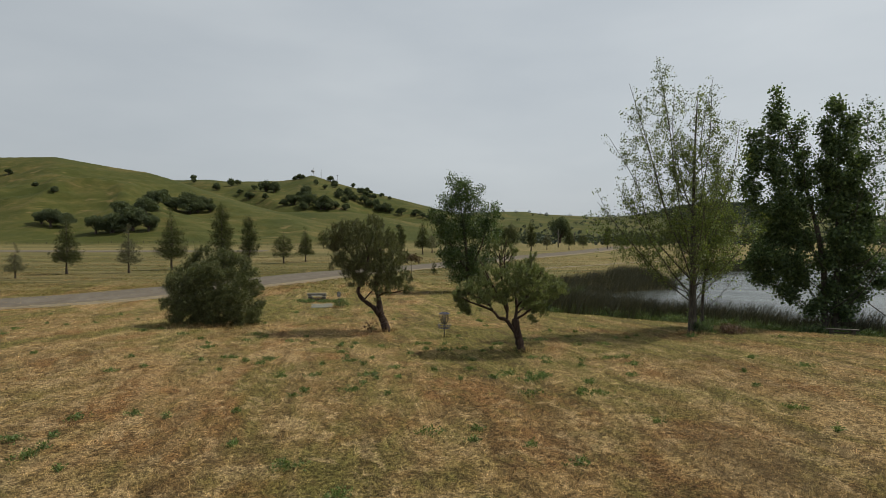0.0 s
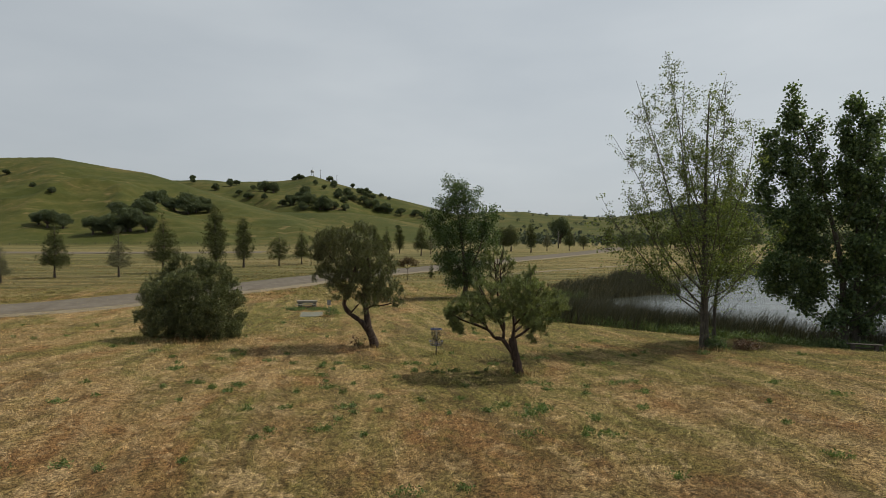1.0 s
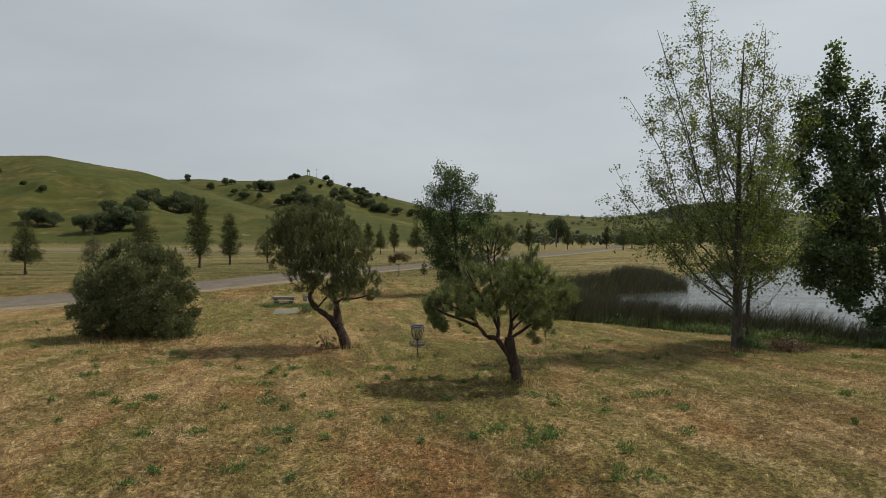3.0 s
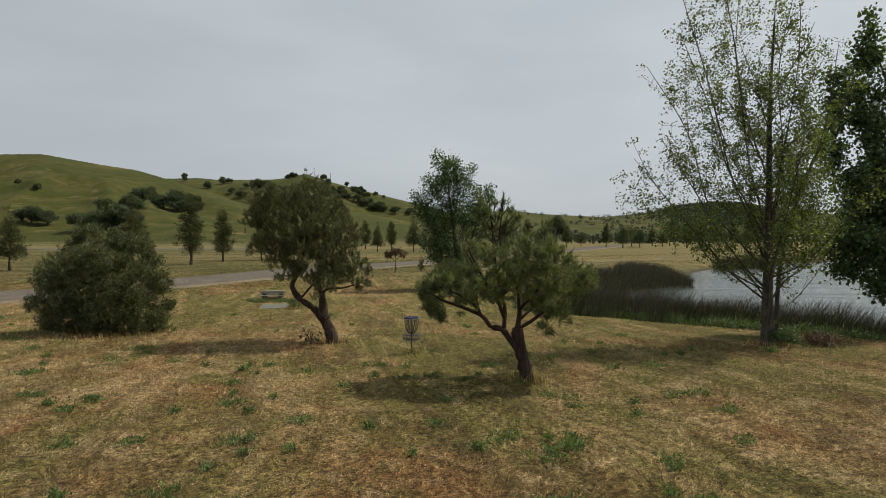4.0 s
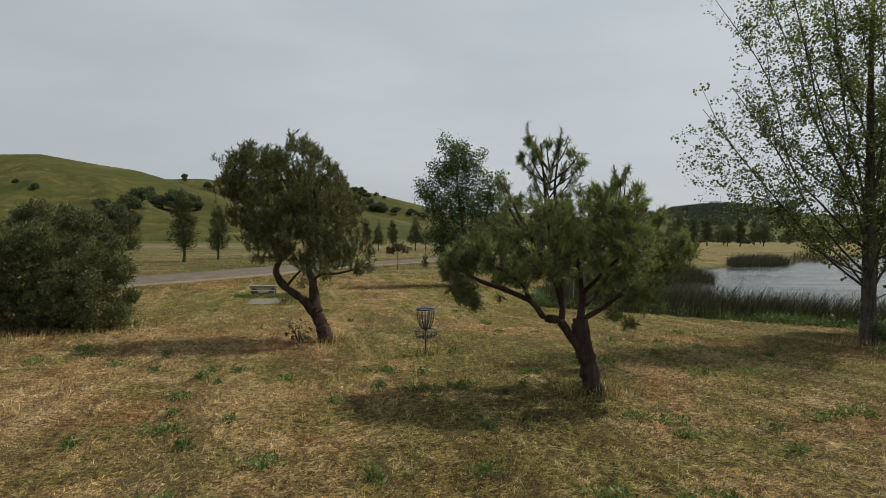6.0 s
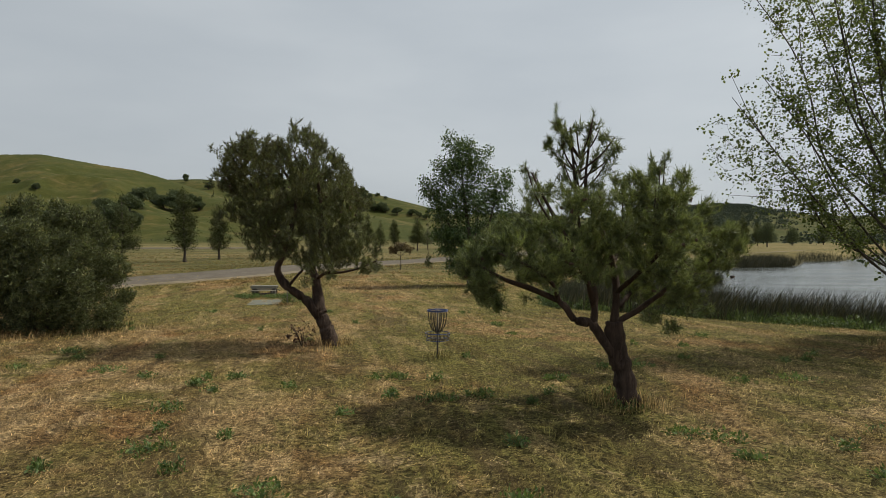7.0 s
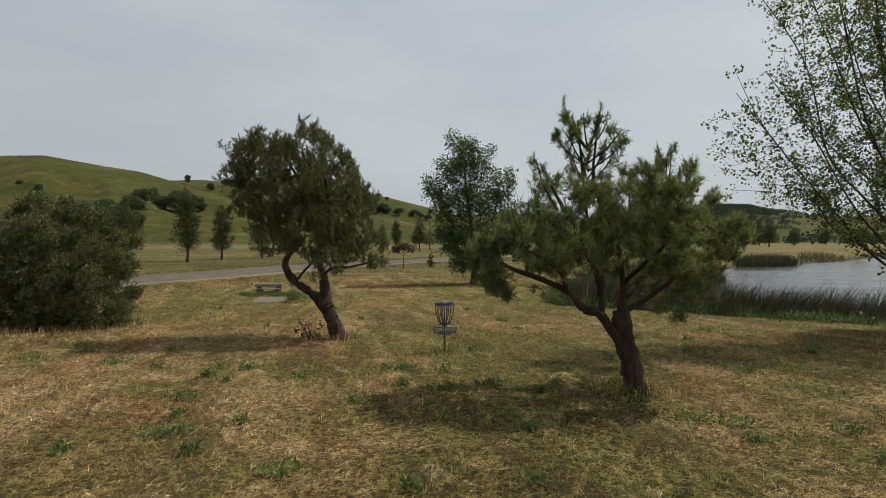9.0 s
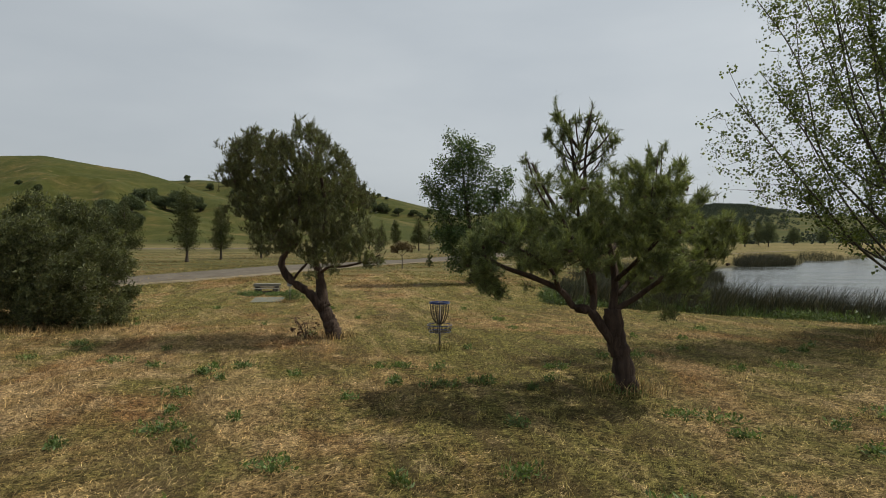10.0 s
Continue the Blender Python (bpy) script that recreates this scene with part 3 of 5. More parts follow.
def build_water():
    p = np.array(POND, float)
    c = p.mean(0)
    p = c + (p - c) * 1.0
    d = unit(p - c)
    p = p + d * 1.5
    v = np.c_[p, np.full(len(p), WATER)]
    tagged(new("water", mesh_of("water", v, [tuple(range(len(p)))], M_WATER)), "grey rippled pond water under an overcast sky", "water", kind="structure")


build_ground()
ribbon("road_shoulder", ROAD, 6.3, 0.03, M_GRAVEL, "pale gravel road shoulder with dry weeds", "road", -0.3, 0.4)
ribbon("road", ROAD, 5.0, 0.06, M_ROAD, "worn grey asphalt park road", "road", 0.9, 0.12)
ribbon("dirt_track", [(2, 96), (12.2, 106.9), (26, 122.8), (41.6, 138.3), (75, 166), (120, 205)], 0.9, 0.02, M_GRAVEL, "pale bare dirt track across dry grass", "path", 0, 0.3)
ribbon("parking_area", [(-300, 214), (-220, 222), (-150, 228), (-105, 231), (-72, 236)], 11.0, 0.06, M_ROAD, "distant grey paved strip below the hills", "road", 0, 0.8)
build_water()


# ---- trees ----
def plant(name, x, y, limbs, clumps, tips, leaf, bark, leaf_mat, label, category, seed, group="", twig=(0.012, 0.004), hollow=0.35, spare=0, rise=0.35, z=None, turn=0.0, stray=None, upward=0.0, ragged=0, size=1.0, wind=0.0, even=0.75, knots=0.09):
    """A tree: a trunk, its limbs, the twigs and the leaves that they carry. leaf: keyword values for leaves()."""
    rng = np.random.RandomState(seed)
    root = thing(name, x, y, z, turn, label, category, group, size=size)
    for k, (pts, r0, r1) in enumerate(limbs):
        part("trunk" if k == 0 else "limb", limb_mesh(pts, r0, r1, rng, 14 if r0 > 0.08 else 6, 26, knots), bark, root)
    if ragged:
        clumps = clumps + [(x + rx * 0.8 * math.cos(a), y + ry * 0.8 * math.sin(a), z + rz * rng.uniform(-0.3, 0.9), rx * 0.35, ry * 0.35, rz * 0.5) for x, y, z, rx, ry, rz in clumps for a in rng.rand(ragged) * 6.283]
    ends = in_clumps(clumps, tips, rng, hollow, even)
    if stray is not None:
        ends = np.r_[ends, stray(rng)]
    wood, ways = grow(limbs, ends, rng, *twig, rise)
    tagged(part("branchwork", wood, bark, root), kind="stuff")
    keep = ends[spare:]
    part("crown", leaves(keep, unit(ways[spare:] + [wind, 0, upward]), rng=rng, **leaf), leaf_mat, root)
    return root


NEEDLES = dict(per=40, spread=0.008, length=0.1, width=0.0085, droop=-0.1, three=True, shoot=0.2)


def lobes(rows, deep=0.75, seed=1, wide=2.4):
    """Full lobes (x, y, z, rx, ry, rz) from rows of (x, z, rx, rz): each once near the middle plane and, where the crown is full, before and behind it."""
    r = np.random.RandomState(seed)
    mid = np.mean([q[0] for q in rows])
    out = []
    for x, z, rx, rz in rows:
        reach = deep * math.sqrt(max(0.08, 1 - ((x - mid) / wide) ** 2)) * min(1, rx / 0.3)
        for y in (r.uniform(-0.35, 0.35), r.uniform(0.5, 1), r.uniform(-1, -0.5)):
            out.append((x * (1 - 0.08 * abs(y)), reach * y, z - 0.1 * abs(y) * reach, rx * 1.08, (rx + rz) * 0.55, rz * 1.08))
            if rx < 0.2:
                break
    return out


def tufted(rows, seed, per=7):
    """Breaks full lobes up into the smaller tufts that their shoots make, with gaps between."""
    r = np.random.RandomState(seed)
    out = []
    for x, y, z, rx, ry, rz in rows:
        if rx < 0.25:
            out.append((x, y, z, rx, ry, rz))
            continue
        for k in range(per):
            d = unit(r.normal(size=3) + [0, 0, 0.25]) * r.uniform(0.55, 1.0)
            q = r.uniform(0.3, 0.48)
            out.append((x + d[0] * rx, y + d[1] * ry, z + d[2] * rz, rx * q, ry * q, rz * q * 1.1))
    return out


# the leaning pine with a wide, open crown
PINE_B = [
    ([(0.05, 0, -0.1), (0.02, 0, 0.2), (-0.06, 0, 0.6), (-0.17, 0.02, 1.0), (-0.22, 0.02, 1.5)], 0.19, 0.15),
    ([(-0.12, 0.0, 0.82), (-0.4, -0.06, 1.12), (-0.64, -0.1, 1.46), (-0.98, -0.2, 1.56), (-1.22, -0.25, 1.85), (-1.75, -0.3, 2.1), (-2.3, -0.35, 2.3), (-2.85, -0.4, 2.6)], 0.1, 0.02),
    ([(-0.62, -0.1, 1.42), (-0.57, 0.0, 1.9), (-0.62, 0.2, 2.4), (-0.78, 0.2, 3.0), (-0.9, 0.15, 3.9), (-1.0, 0.1, 4.7)], 0.066, 0.012),
    ([(-0.22, 0.02, 1.42), (-0.14, 0.15, 2.0), (-0.2, 0.3, 2.7), (-0.5, 0.25, 3.3), (-0.7, 0.15, 3.8), (-0.6, 0.1, 4.8)], 0.078, 0.012),
    ([(-0.2, 0.05, 1.45), (0.12, -0.1, 1.68), (0.5, -0.25, 2.0), (0.95, -0.3, 2.35), (1.45, -0.2, 2.6), (1.8, -0.1, 2.85)], 0.055, 0.015),
    ([(-0.58, 0.0, 1.75), (-0.75, -0.3, 2.15), (-0.98, -0.6, 2.5), (-1.25, -0.8, 2.9), (-1.6, -0.7, 3.5), (-1.8, -0.6, 3.9)], 0.06, 0.012),
    ([(-0.14, 0.15, 2.0), (0.1, -0.4, 2.4), (0.4, -0.8, 2.9), (0.5, -0.9, 3.6)], 0.05, 0.012),
    ([(-0.18, 0.3, 2.5), (0.2, 0.8, 2.9), (0.5, 1.0, 3.4), (0.6, 0.9, 4.0)], 0.05, 0.012),
    ([(-1.3, -0.25, 1.9), (-1.45, -0.7, 2.2), (-1.9, -1.0, 2.5), (-2.4, -1.0, 2.7)], 0.04, 0.012),
    ([(-0.6, 0.2, 2.3), (-1.0, 0.8, 2.7), (-1.5, 1.2, 3.0)], 0.045, 0.012),
    ([(-0.3, -0.02, 2.3), (-0.5, -0.1, 2.35), (-0.85, -0.25, 2.4), (-1.1, -0.3, 2.3)], 0.02, 0.008),
    ([(-1.22, -0.25, 1.85), (-1.4, -0.3, 2.2), (-1.62, -0.35, 2.45), (-2.2, -0.4, 2.5)], 0.035, 0.012),
]
PINE_B_LOBES = [
    (-2.9, 2.6, .3, .3), (-2.65, 2.25, .35, .26), (-2.45, 2.85, .4, .28), (-2.05, 3.05, .42, .3), (-1.95, 2.65, .4, .25), (-1.6, 3.1, .4, .28), (-1.45, 2.65, .35, .25), (-1.5, 3.65, .38, .26),
    (-0.95, 3.45, .38, .3), (-0.55, 3.35, .4, .3), (-0.35, 3.75, .34, .26), (0.1, 3.65, .4, .34), (0.42, 3.85, .3, .34), (0.85, 3.6, .34, .3), (-0.1, 3.2, .45, .3), (0.5, 3.1, .45, .32),
    (0.95, 3.05, .4, .3), (1.4, 2.95, .4, .28), (1.78, 2.95, .3, .26), (1.45, 2.55, .34, .2), (0.7, 2.55, .42, .24), (0.7, 2.0, .34, .24), (0.55, 1.6, .2, .14), (-0.9, 2.85, .4, .22),
]
# the open top, where single shoots stand apart
for x, y, z in ((-1.28, .1, 4.95), (-1.18, -.2, 4.75), (-.86, .25, 4.9), (-.62, -.1, 4.95), (-.42, .2, 4.78), (-1.2, -.1, 4.45), (-1.42, .15, 4.5), (-.68, .3, 4.55), (-1.0, .1, 4.5), (-.28, -.2, 4.55), (-.14, .15, 4.42), (-.52, .1, 4.3), (-1.18, -.25, 4.12), (-.9, .2, 4.22), (-.34, .1, 4.2),
                (-1.86, -.5, 4.02), (-1.72, -.6, 3.88), (.52, .2, 4.38), (.68, 0, 4.4), (.48, -.3, 4.2), (.02, .3, 4.0), (.3, -.6, 3.95), (1.0, .2, 3.68), (.85, -.3, 3.78)):
    fork = (-.8, .14, max(3.6, min(4.2, z - .55))) if -1.6 < x < 0 else (x * .8, y, 3.2)
    PINE_B.append(([fork, ((fork[0] + 1.6 * x) / 2.6, (fork[1] + 1.6 * y) / 2.6, fork[2] + 0.45 * (z - fork[2])), (x, y, z - .05)], 0.02, 0.006))
    PINE_B_LOBES += [(x, z, .1, .14), (x * 0.95 - 0.04, z - .2, .12, .12)]
# foliage that hangs below the limbs
PINE_B_LOBES += [(-1.7, 2.35, .34, .2), (-1.0, 2.5, .36, .22), (0.3, 2.35, .36, .26), (0.98, 2.4, .3, .2), (-0.45, 2.7, .4, .24), (1.0, 1.95, .22, .14), (-1.85, 1.95, .1, .08), (-2.55, 2.0, .28, .16), (0.1, 2.85, .4, .25)]
PINE_B_LOBES = [(x, z + (0.12 if x < -0.1 else 0.02) * max(0, z - 2.4), a, b) for x, z, a, b in PINE_B_LOBES]
PINE_B = [([(x, y, z + (0.12 if x < -0.1 else 0.02) * max(0, z - 2.4)) for x, y, z in line], a, b) for line, a, b in PINE_B]
# a long bough that reaches away behind
PINE_B.append(([(-0.1, 0.1, 1.75), (0.5, 0.9, 2.1), (1.3, 2.0, 2.5), (2.3, 3.2, 2.85)], 0.05, 0.012))
PINE_B_BOUGH = tufted([(2.2, 3.1, 2.85, .5, .5, .4), (1.8, 2.7, 2.6, .45, .4, .3), (2.6, 3.2, 2.6, .4, .4, .3), (2.1, 3.0, 3.15, .3, .3, .22), (1.4, 2.1, 2.7, .35, .35, .25)], 8)
PINE_A = [
    ([(0, 0, -0.1), (-0.06, 0, 0.25), (-0.2, 0, 0.6), (-0.36, 0, 1.0)], 0.215, 0.18),
    ([(-0.3, 0, 0.9), (-0.75, -0.1, 1.35), (-1.25, -0.15, 1.72), (-1.52, -0.1, 2.2), (-1.32, -0.1, 2.7), (-1.0, 0, 4.2), (-1.6, 0, 5.4)], 0.14, 0.02),
    ([(-0.36, 0, 0.95), (-0.45, 0.1, 1.8), (-0.58, 0.1, 2.4), (-0.32, 0.2, 3.8), (-0.58, 0.2, 5.6)], 0.15, 0.02),
    ([(-0.45, 0.08, 1.9), (-0.1, -0.2, 2.1), (0.36, -0.3, 2.12), (0.9, -0.3, 2.25), (1.35, -0.3, 2.45)], 0.05, 0.015),
    ([(-1.2, -0.15, 1.7), (-0.95, -0.2, 2.0), (-0.7, -0.15, 2.3), (-0.62, 0, 2.7)], 0.045, 0.02),
    ([(-1.1, 0, 3.4), (-1.9, -0.3, 4.2), (-2.5, -0.4, 5.0), (-2.8, -0.4, 5.6)], 0.05, 0.012),
    ([(-0.4, 0.2, 3.2), (0.1, 0.5, 3.9), (0.4, 0.5, 4.5)], 0.05, 0.012),
]
PINE_A_LOBES = [
    (-2.75, 5.5, .5, .5), (-2.2, 5.3, .6, .6), (-3.0, 4.9, .35, .45), (-1.87, 5.75, .62, .42), (-0.65, 5.75, .5, .62), (-2.35, 4.7, .7, .65), (-1.3, 4.8, .85, .75), (-0.1, 4.7, .7, .75),
    (0.5, 4.2, .45, .55), (-2.45, 3.8, .5, .4), (-1.6, 3.6, .75, .5), (-0.5, 3.4, .75, .6), (0.5, 3.4, .5, .5), (0.5, 2.65, .6, .3),
    (1.3, 2.4, .28, .16), (0.9, 2.95, .4, .36), (0.85, 4.2, .3, .35), (-1.25, 5.4, .45, .42), (0.15, 5.0, .4, .45), (-0.5, 2.7, .5, .35), (-1.1, 4.0, .9, .6), (-0.3, 2.15, .3, .12), (-1.5, 2.95, .6, .36), (0.2, 2.6, .55, .28),
]

pine_b = plant("pine_tree", 3.48, 25.9, PINE_B, tufted(lobes(PINE_B_LOBES, 1.6, 4), 6) + PINE_B_BOUGH, 4800, NEEDLES, M_PINE_BARK, M_PINE,
               "leaning pine with forked trunk and open needle crown", "tree", 11, "pines beside the basket", hollow=0.1, upward=0.9, even=0.5, knots=0.15)
pine_a = plant("pine_tree", -3.3, 33.9, PINE_A, tufted(lobes(PINE_A_LOBES, 1.7, 5), 7, 10), 5200, dict(NEEDLES, per=36, length=0.1, width=0.012, shoot=0.24), M_PINE_BARK, M_PINE_OLD,
               "taller pine with crooked forked trunk and dense crown", "tree", 12, "pines beside the basket", hollow=0.1, upward=0.9, even=0.6, knots=0.1, size=1.1)


def add_cones(root, clumps, count, seed):
    rng = np.random.RandomState(seed)
    bm = bmesh.new()
    bmesh.ops.create_cone(bm, cap_ends=True, segments=7, radius1=0.028, radius2=0.012, depth=0.07)
    me = bpy.data.meshes.new("cone")
    bm.to_mesh(me)
    bm.free()
    me.materials.append(M_CONE)
    for p in in_clumps(clumps, count, rng, 0.1):
        ob = new("cone", me)
        ob.parent = root
        ob.matrix_basis = pose(*p, *(rng.rand(3) * 180))


add_cones(pine_b, lobes(PINE_B_LOBES, 1.6, 4), 40, 3)
add_cones(pine_a, lobes(PINE_A_LOBES, 1.7, 5), 70, 4)


def poplar_limbs(height, lean, spread, count, seed, base_r, low=0.2, leaders=(), side=0):
    """A straight trunk with two leaders and many limbs that climb steeply."""
    r = np.random.RandomState(seed)
    trunk = [(0, 0, -0.2), (-0.02 * height * lean, 0, height * 0.15), (lean * 0.25 * height * 0.3, 0, height * 0.4), (lean * height * 0.45, 0.1, height * 0.7), (lean * height, 0, height * 0.99)]
    out = [(trunk, base_r, 0.015)]
    line = smooth_path(trunk, 50)
    for f, dx, dy, top in leaders:
        p = line[int(f * 49)]
        q = p + (np.array([dx * height, dy * height, top * height]) - p) * [0.45, 0.45, 0.35]
        end = np.array([dx * height, dy * height, top * height])
        bend = [p + (q - p) * 0.5 + r.normal(size=3) * 0.09 * [1, 1, 0.5], q + r.normal(size=3) * 0.16 * [1, 1, 0.4], q + (end - q) * 0.5 + r.normal(size=3) * 0.22 * [1, 1, 0.4]]
        out.append(([p, *bend, end], base_r * 0.2, 0.009))
    for k in range(count):
        f = low + (0.8 - low) * k / count + r.uniform(-0.02, 0.02)
        p = line[int(f * 49)]
        a = k * 2.4 + r.uniform(-0.5, 0.5)
        reach = spread * (1.0 - 0.72 * f) * r.uniform(0.75, 1.15)
        up = reach * r.uniform(0.85, 1.5)
        d = np.array([math.cos(a), math.sin(a), 0])
        w = r.normal(size=(2, 3)) * 0.07 * reach
        q = [p, p + d * reach * 0.3 + [0, 0, up * 0.22] + w[0] * 0.6, p + d * reach * 0.65 + [0, 0, up * 0.6] + w[1], p + d * reach + [0, 0, up * 1.1]]
        out.append((q, base_r * (0.22 - 0.16 * f), 0.007))
    # side shoots that climb beside each limb
    for pts, r0, r1 in out[1:] * (side > 0):
        line = smooth_path([tuple(p) for p in pts], 20)
        for k in range(side):
            i = int(r.uniform(5, 17))
            go = unit(line[i + 2] - line[i]) + r.normal(size=3) * 0.38 + [0, 0, 0.35]
            far = min(0.9, 0.5 + 0.055 * spread * (20 - i) * 0.6) * r.uniform(0.7, 1.2)
            out.append(([line[i], line[i] + go * far * 0.5 + r.normal(size=3) * 0.04, line[i] + go * far + [0, 0, far * 0.3]], max(r0 * 0.35, 0.009), 0.005))
    return out


def along_limbs(limbs, count, scatter):
    """Tips spread round the outer parts of the limbs."""
    def make(rng):
        out = []
        for k in range(count):
            pts, _, _ = limbs[1 + rng.randint(len(limbs) - 1)]
            line = smooth_path(pts, 20)
            i = int(20 * rng.uniform(0.25, 0.999))
            out.append(line[i] + rng.normal(size=3) * scatter * (0.5 + 0.03 * i))
        return np.array(out)
    return make


# the tall, thinly leaved poplar by the pond, and the slight one behind it
POP = poplar_limbs(13.6, 0.015, 4.6, 24, 7, 0.21, 0.2, ((0.36, -0.15, 0.02, 1.17), (0.4, 0.09, 0.02, 1.08), (0.33, -0.28, -0.03, 1.04), (0.34, -0.34, 0.06, 0.84), (0.28, 0.17, -0.05, 0.88), (0.24, -0.41, -0.03, 0.55), (0.27, -0.3, 0.05, 0.62), (0.5, -0.04, 0.1, 1.08), (0.38, 0.03, -0.1, 1.02), (0.42, -0.22, 0.1, 0.95)), 3)
POP_LOBES = [(0, 0, 1.2, 0.35, 0.35, 0.7), (0.2, 0, 2.6, 0.7, 0.7, 0.9), (-0.3, 0, 3.5, 1.0, 1.0, 0.8), (0, 0, 5.2, 0.8, 0.8, 1.4), (-3.6, 0, 5.2, 1.7, 1.8, 1.5), (-1.6, 0, 4.6, 2.3, 2.0, 0.9), (1.5, 0, 4.8, 1.4, 1.6, 1.5), (-4.6, 0, 5.6, 1.4, 1.3, 1.0), (-5.5, 0, 6.5, 0.85, 0.85, 0.65), (-3.3, 0, 7.7, 1.4, 1.6, 1.5), (-0.8, 0, 7.6, 2.6, 2.4, 2.0), (1.4, 0, 8.0, 1.2, 1.4, 2.0),
             (-2.8, 0, 10.4, 1.7, 1.6, 1.7), (0.4, 0, 10.8, 2.0, 2.0, 2.0), (-1.8, 0, 12.9, 1.4, 1.5, 1.5), (0.3, 0, 13.2, 1.2, 1.3, 1.3), (-1.7, 0, 14.8, 0.8, 0.8, 1.0)]
plant("poplar_tree", 14.3, 32.95, POP, POP_LOBES, 1350, dict(per=13, spread=0.1, length=0.07, width=0.066, droop=0.25), M_POPLAR_BARK, M_POPLAR,
      "tall poplar thinly covered with young yellow-green leaves", "tree", 21, "poplars on the pond bank", (0.01, 0.004), 0.2, 0, 0.8, stray=along_limbs(POP, 2600, 0.17))
POP2 = poplar_limbs(8.6, 0.21, 3.2, 11, 9, 0.11, 0.3, (), 2)
POP2_LOBES = [(0.3, 0, 4.0, 1.3, 1.2, 1.0), (0.9, 0, 5.6, 1.5, 1.3, 1.3), (0.8, 0, 7.2, 1.1, 1.0, 1.1)]
plant("poplar_tree", 15.5, 34.3, POP2, POP2_LOBES, 380, dict(per=6, spread=0.11, length=0.1, width=0.095, droop=0.1), M_POPLAR_BARK, M_POPLAR,
      "slender leaning young poplar beside the tall poplar", "tree", 22, "poplars on the pond bank", (0.01, 0.004), 0.2, 0, 0.8, stray=along_limbs(POP2, 200, 0.3))
plant("poplar_tree", 30.1, 38.6, poplar_limbs(14.0, 0.04, 6.0, 18, 15, 0.18, 0.15), [(-2.2, 0, 5.0, 1.6, 1.8, 1.6), (0.5, 0, 6.5, 2.2, 2, 2.4), (-1.7, 0, 9.0, 1.4, 1.6, 2.2), (-1.3, 0, 12.2, 1.0, 1.2, 1.8), (0.4, 0, 11.5, 1.4, 1.3, 1.6)], 1300,
      dict(per=6, spread=0.12, length=0.11, width=0.1, droop=0.1), M_POPLAR_BARK, M_COTTON, "sparse poplar with small leaves beside the pond", "tree", 23, "poplars on the pond bank", (0.01, 0.004), 0.2, 0, 0.8, size=1.2)

# the two dark, heavy-leaved poplars behind the bench
DARK_LEAF = dict(per=20, spread=0.17, length=0.125, width=0.115, droop=0.35)
# x, z, width and height of the lobes, spire by spire
DARK_A = [(-3.9, 11.2, .42, .7), (-3.85, 9.9, .55, .9), (-3.9, 8.3, .6, .9), (-3.4, 7.0, .75, .8), (-2.8, 13.3, .4, .7), (-2.6, 12.2, .6, .7), (-2.5, 10.8, .7, .9), (-2.6, 9.2, .8, .9), (-2.4, 7.6, .9, .9), (-1.6, 11.7, .38, .7), (-1.5, 10.4, .55, .8), (-1.3, 8.9, .62, .9),
          (-1.3, 7.3, .75, .9), (-2.6, 6.0, 1.1, .8), (-1.4, 5.6, .85, .8), (-3.3, 4.8, 1.1, .6), (-4.2, 4.3, .6, .35), (-2.0, 4.2, 1.1, .7), (-3.2, 3.5, .8, .4), (-1.0, 3.4, .8, .6), (-1.6, 2.5, .5, .4), (-.6, 1.9, .6, .5), (-2.4, 2.9, .6, .35)]
DARK_B = [(0, 13.1, .45, .7), (-.7, 11.8, .42, .7), (.5, 12.0, .5, .8), (-.1, 10.8, .8, .9), (1.1, 9.9, .5, .8), (-.7, 9.5, .6, .9), (.4, 8.9, .9, .9), (1.3, 8.0, .55, .7), (-.3, 7.6, .9, .8), (.9, 6.6, .9, .8), (1.7, 6.0, .55, .4), (0, 5.8, .9, .8),
          (.9, 4.8, .9, .7), (-.6, 4.5, .7, .7), (1.9, 4.2, .6, .4), (.6, 3.5, .9, .5), (2.2, 3.3, .5, .35), (-.3, 2.8, .7, .5), (.2, 1.8, .6, .5), (1.2, 2.5, .7, .4)]


def dark_poplar(x, y, rows, lean, spread, seed, label):
    r = np.random.RandomState(seed)
    clumps = [(cx, r.uniform(-0.7, 0.7) * w, cz, w * 0.85, w, h) for cx, cz, w, h in rows]
    plant("poplar_tree", x, y, poplar_limbs(12.8, lean, spread, 14, seed + 7, 0.2, 0.15), clumps, 1700, DARK_LEAF, M_POPLAR_BARK, M_DARKLEAF,
          label, "tree", seed, "poplars on the pond bank", hollow=0.2, ragged=4, size=1.16)


dark_poplar(24.9, 37.6, DARK_A, -0.19, 4.2, 24, "full dark-leaved poplar leaning from the pond bank")
dark_poplar(25.6, 37.4, DARK_B, 0.01, 3.6, 25, "full dark-leaved upright poplar behind the bench")

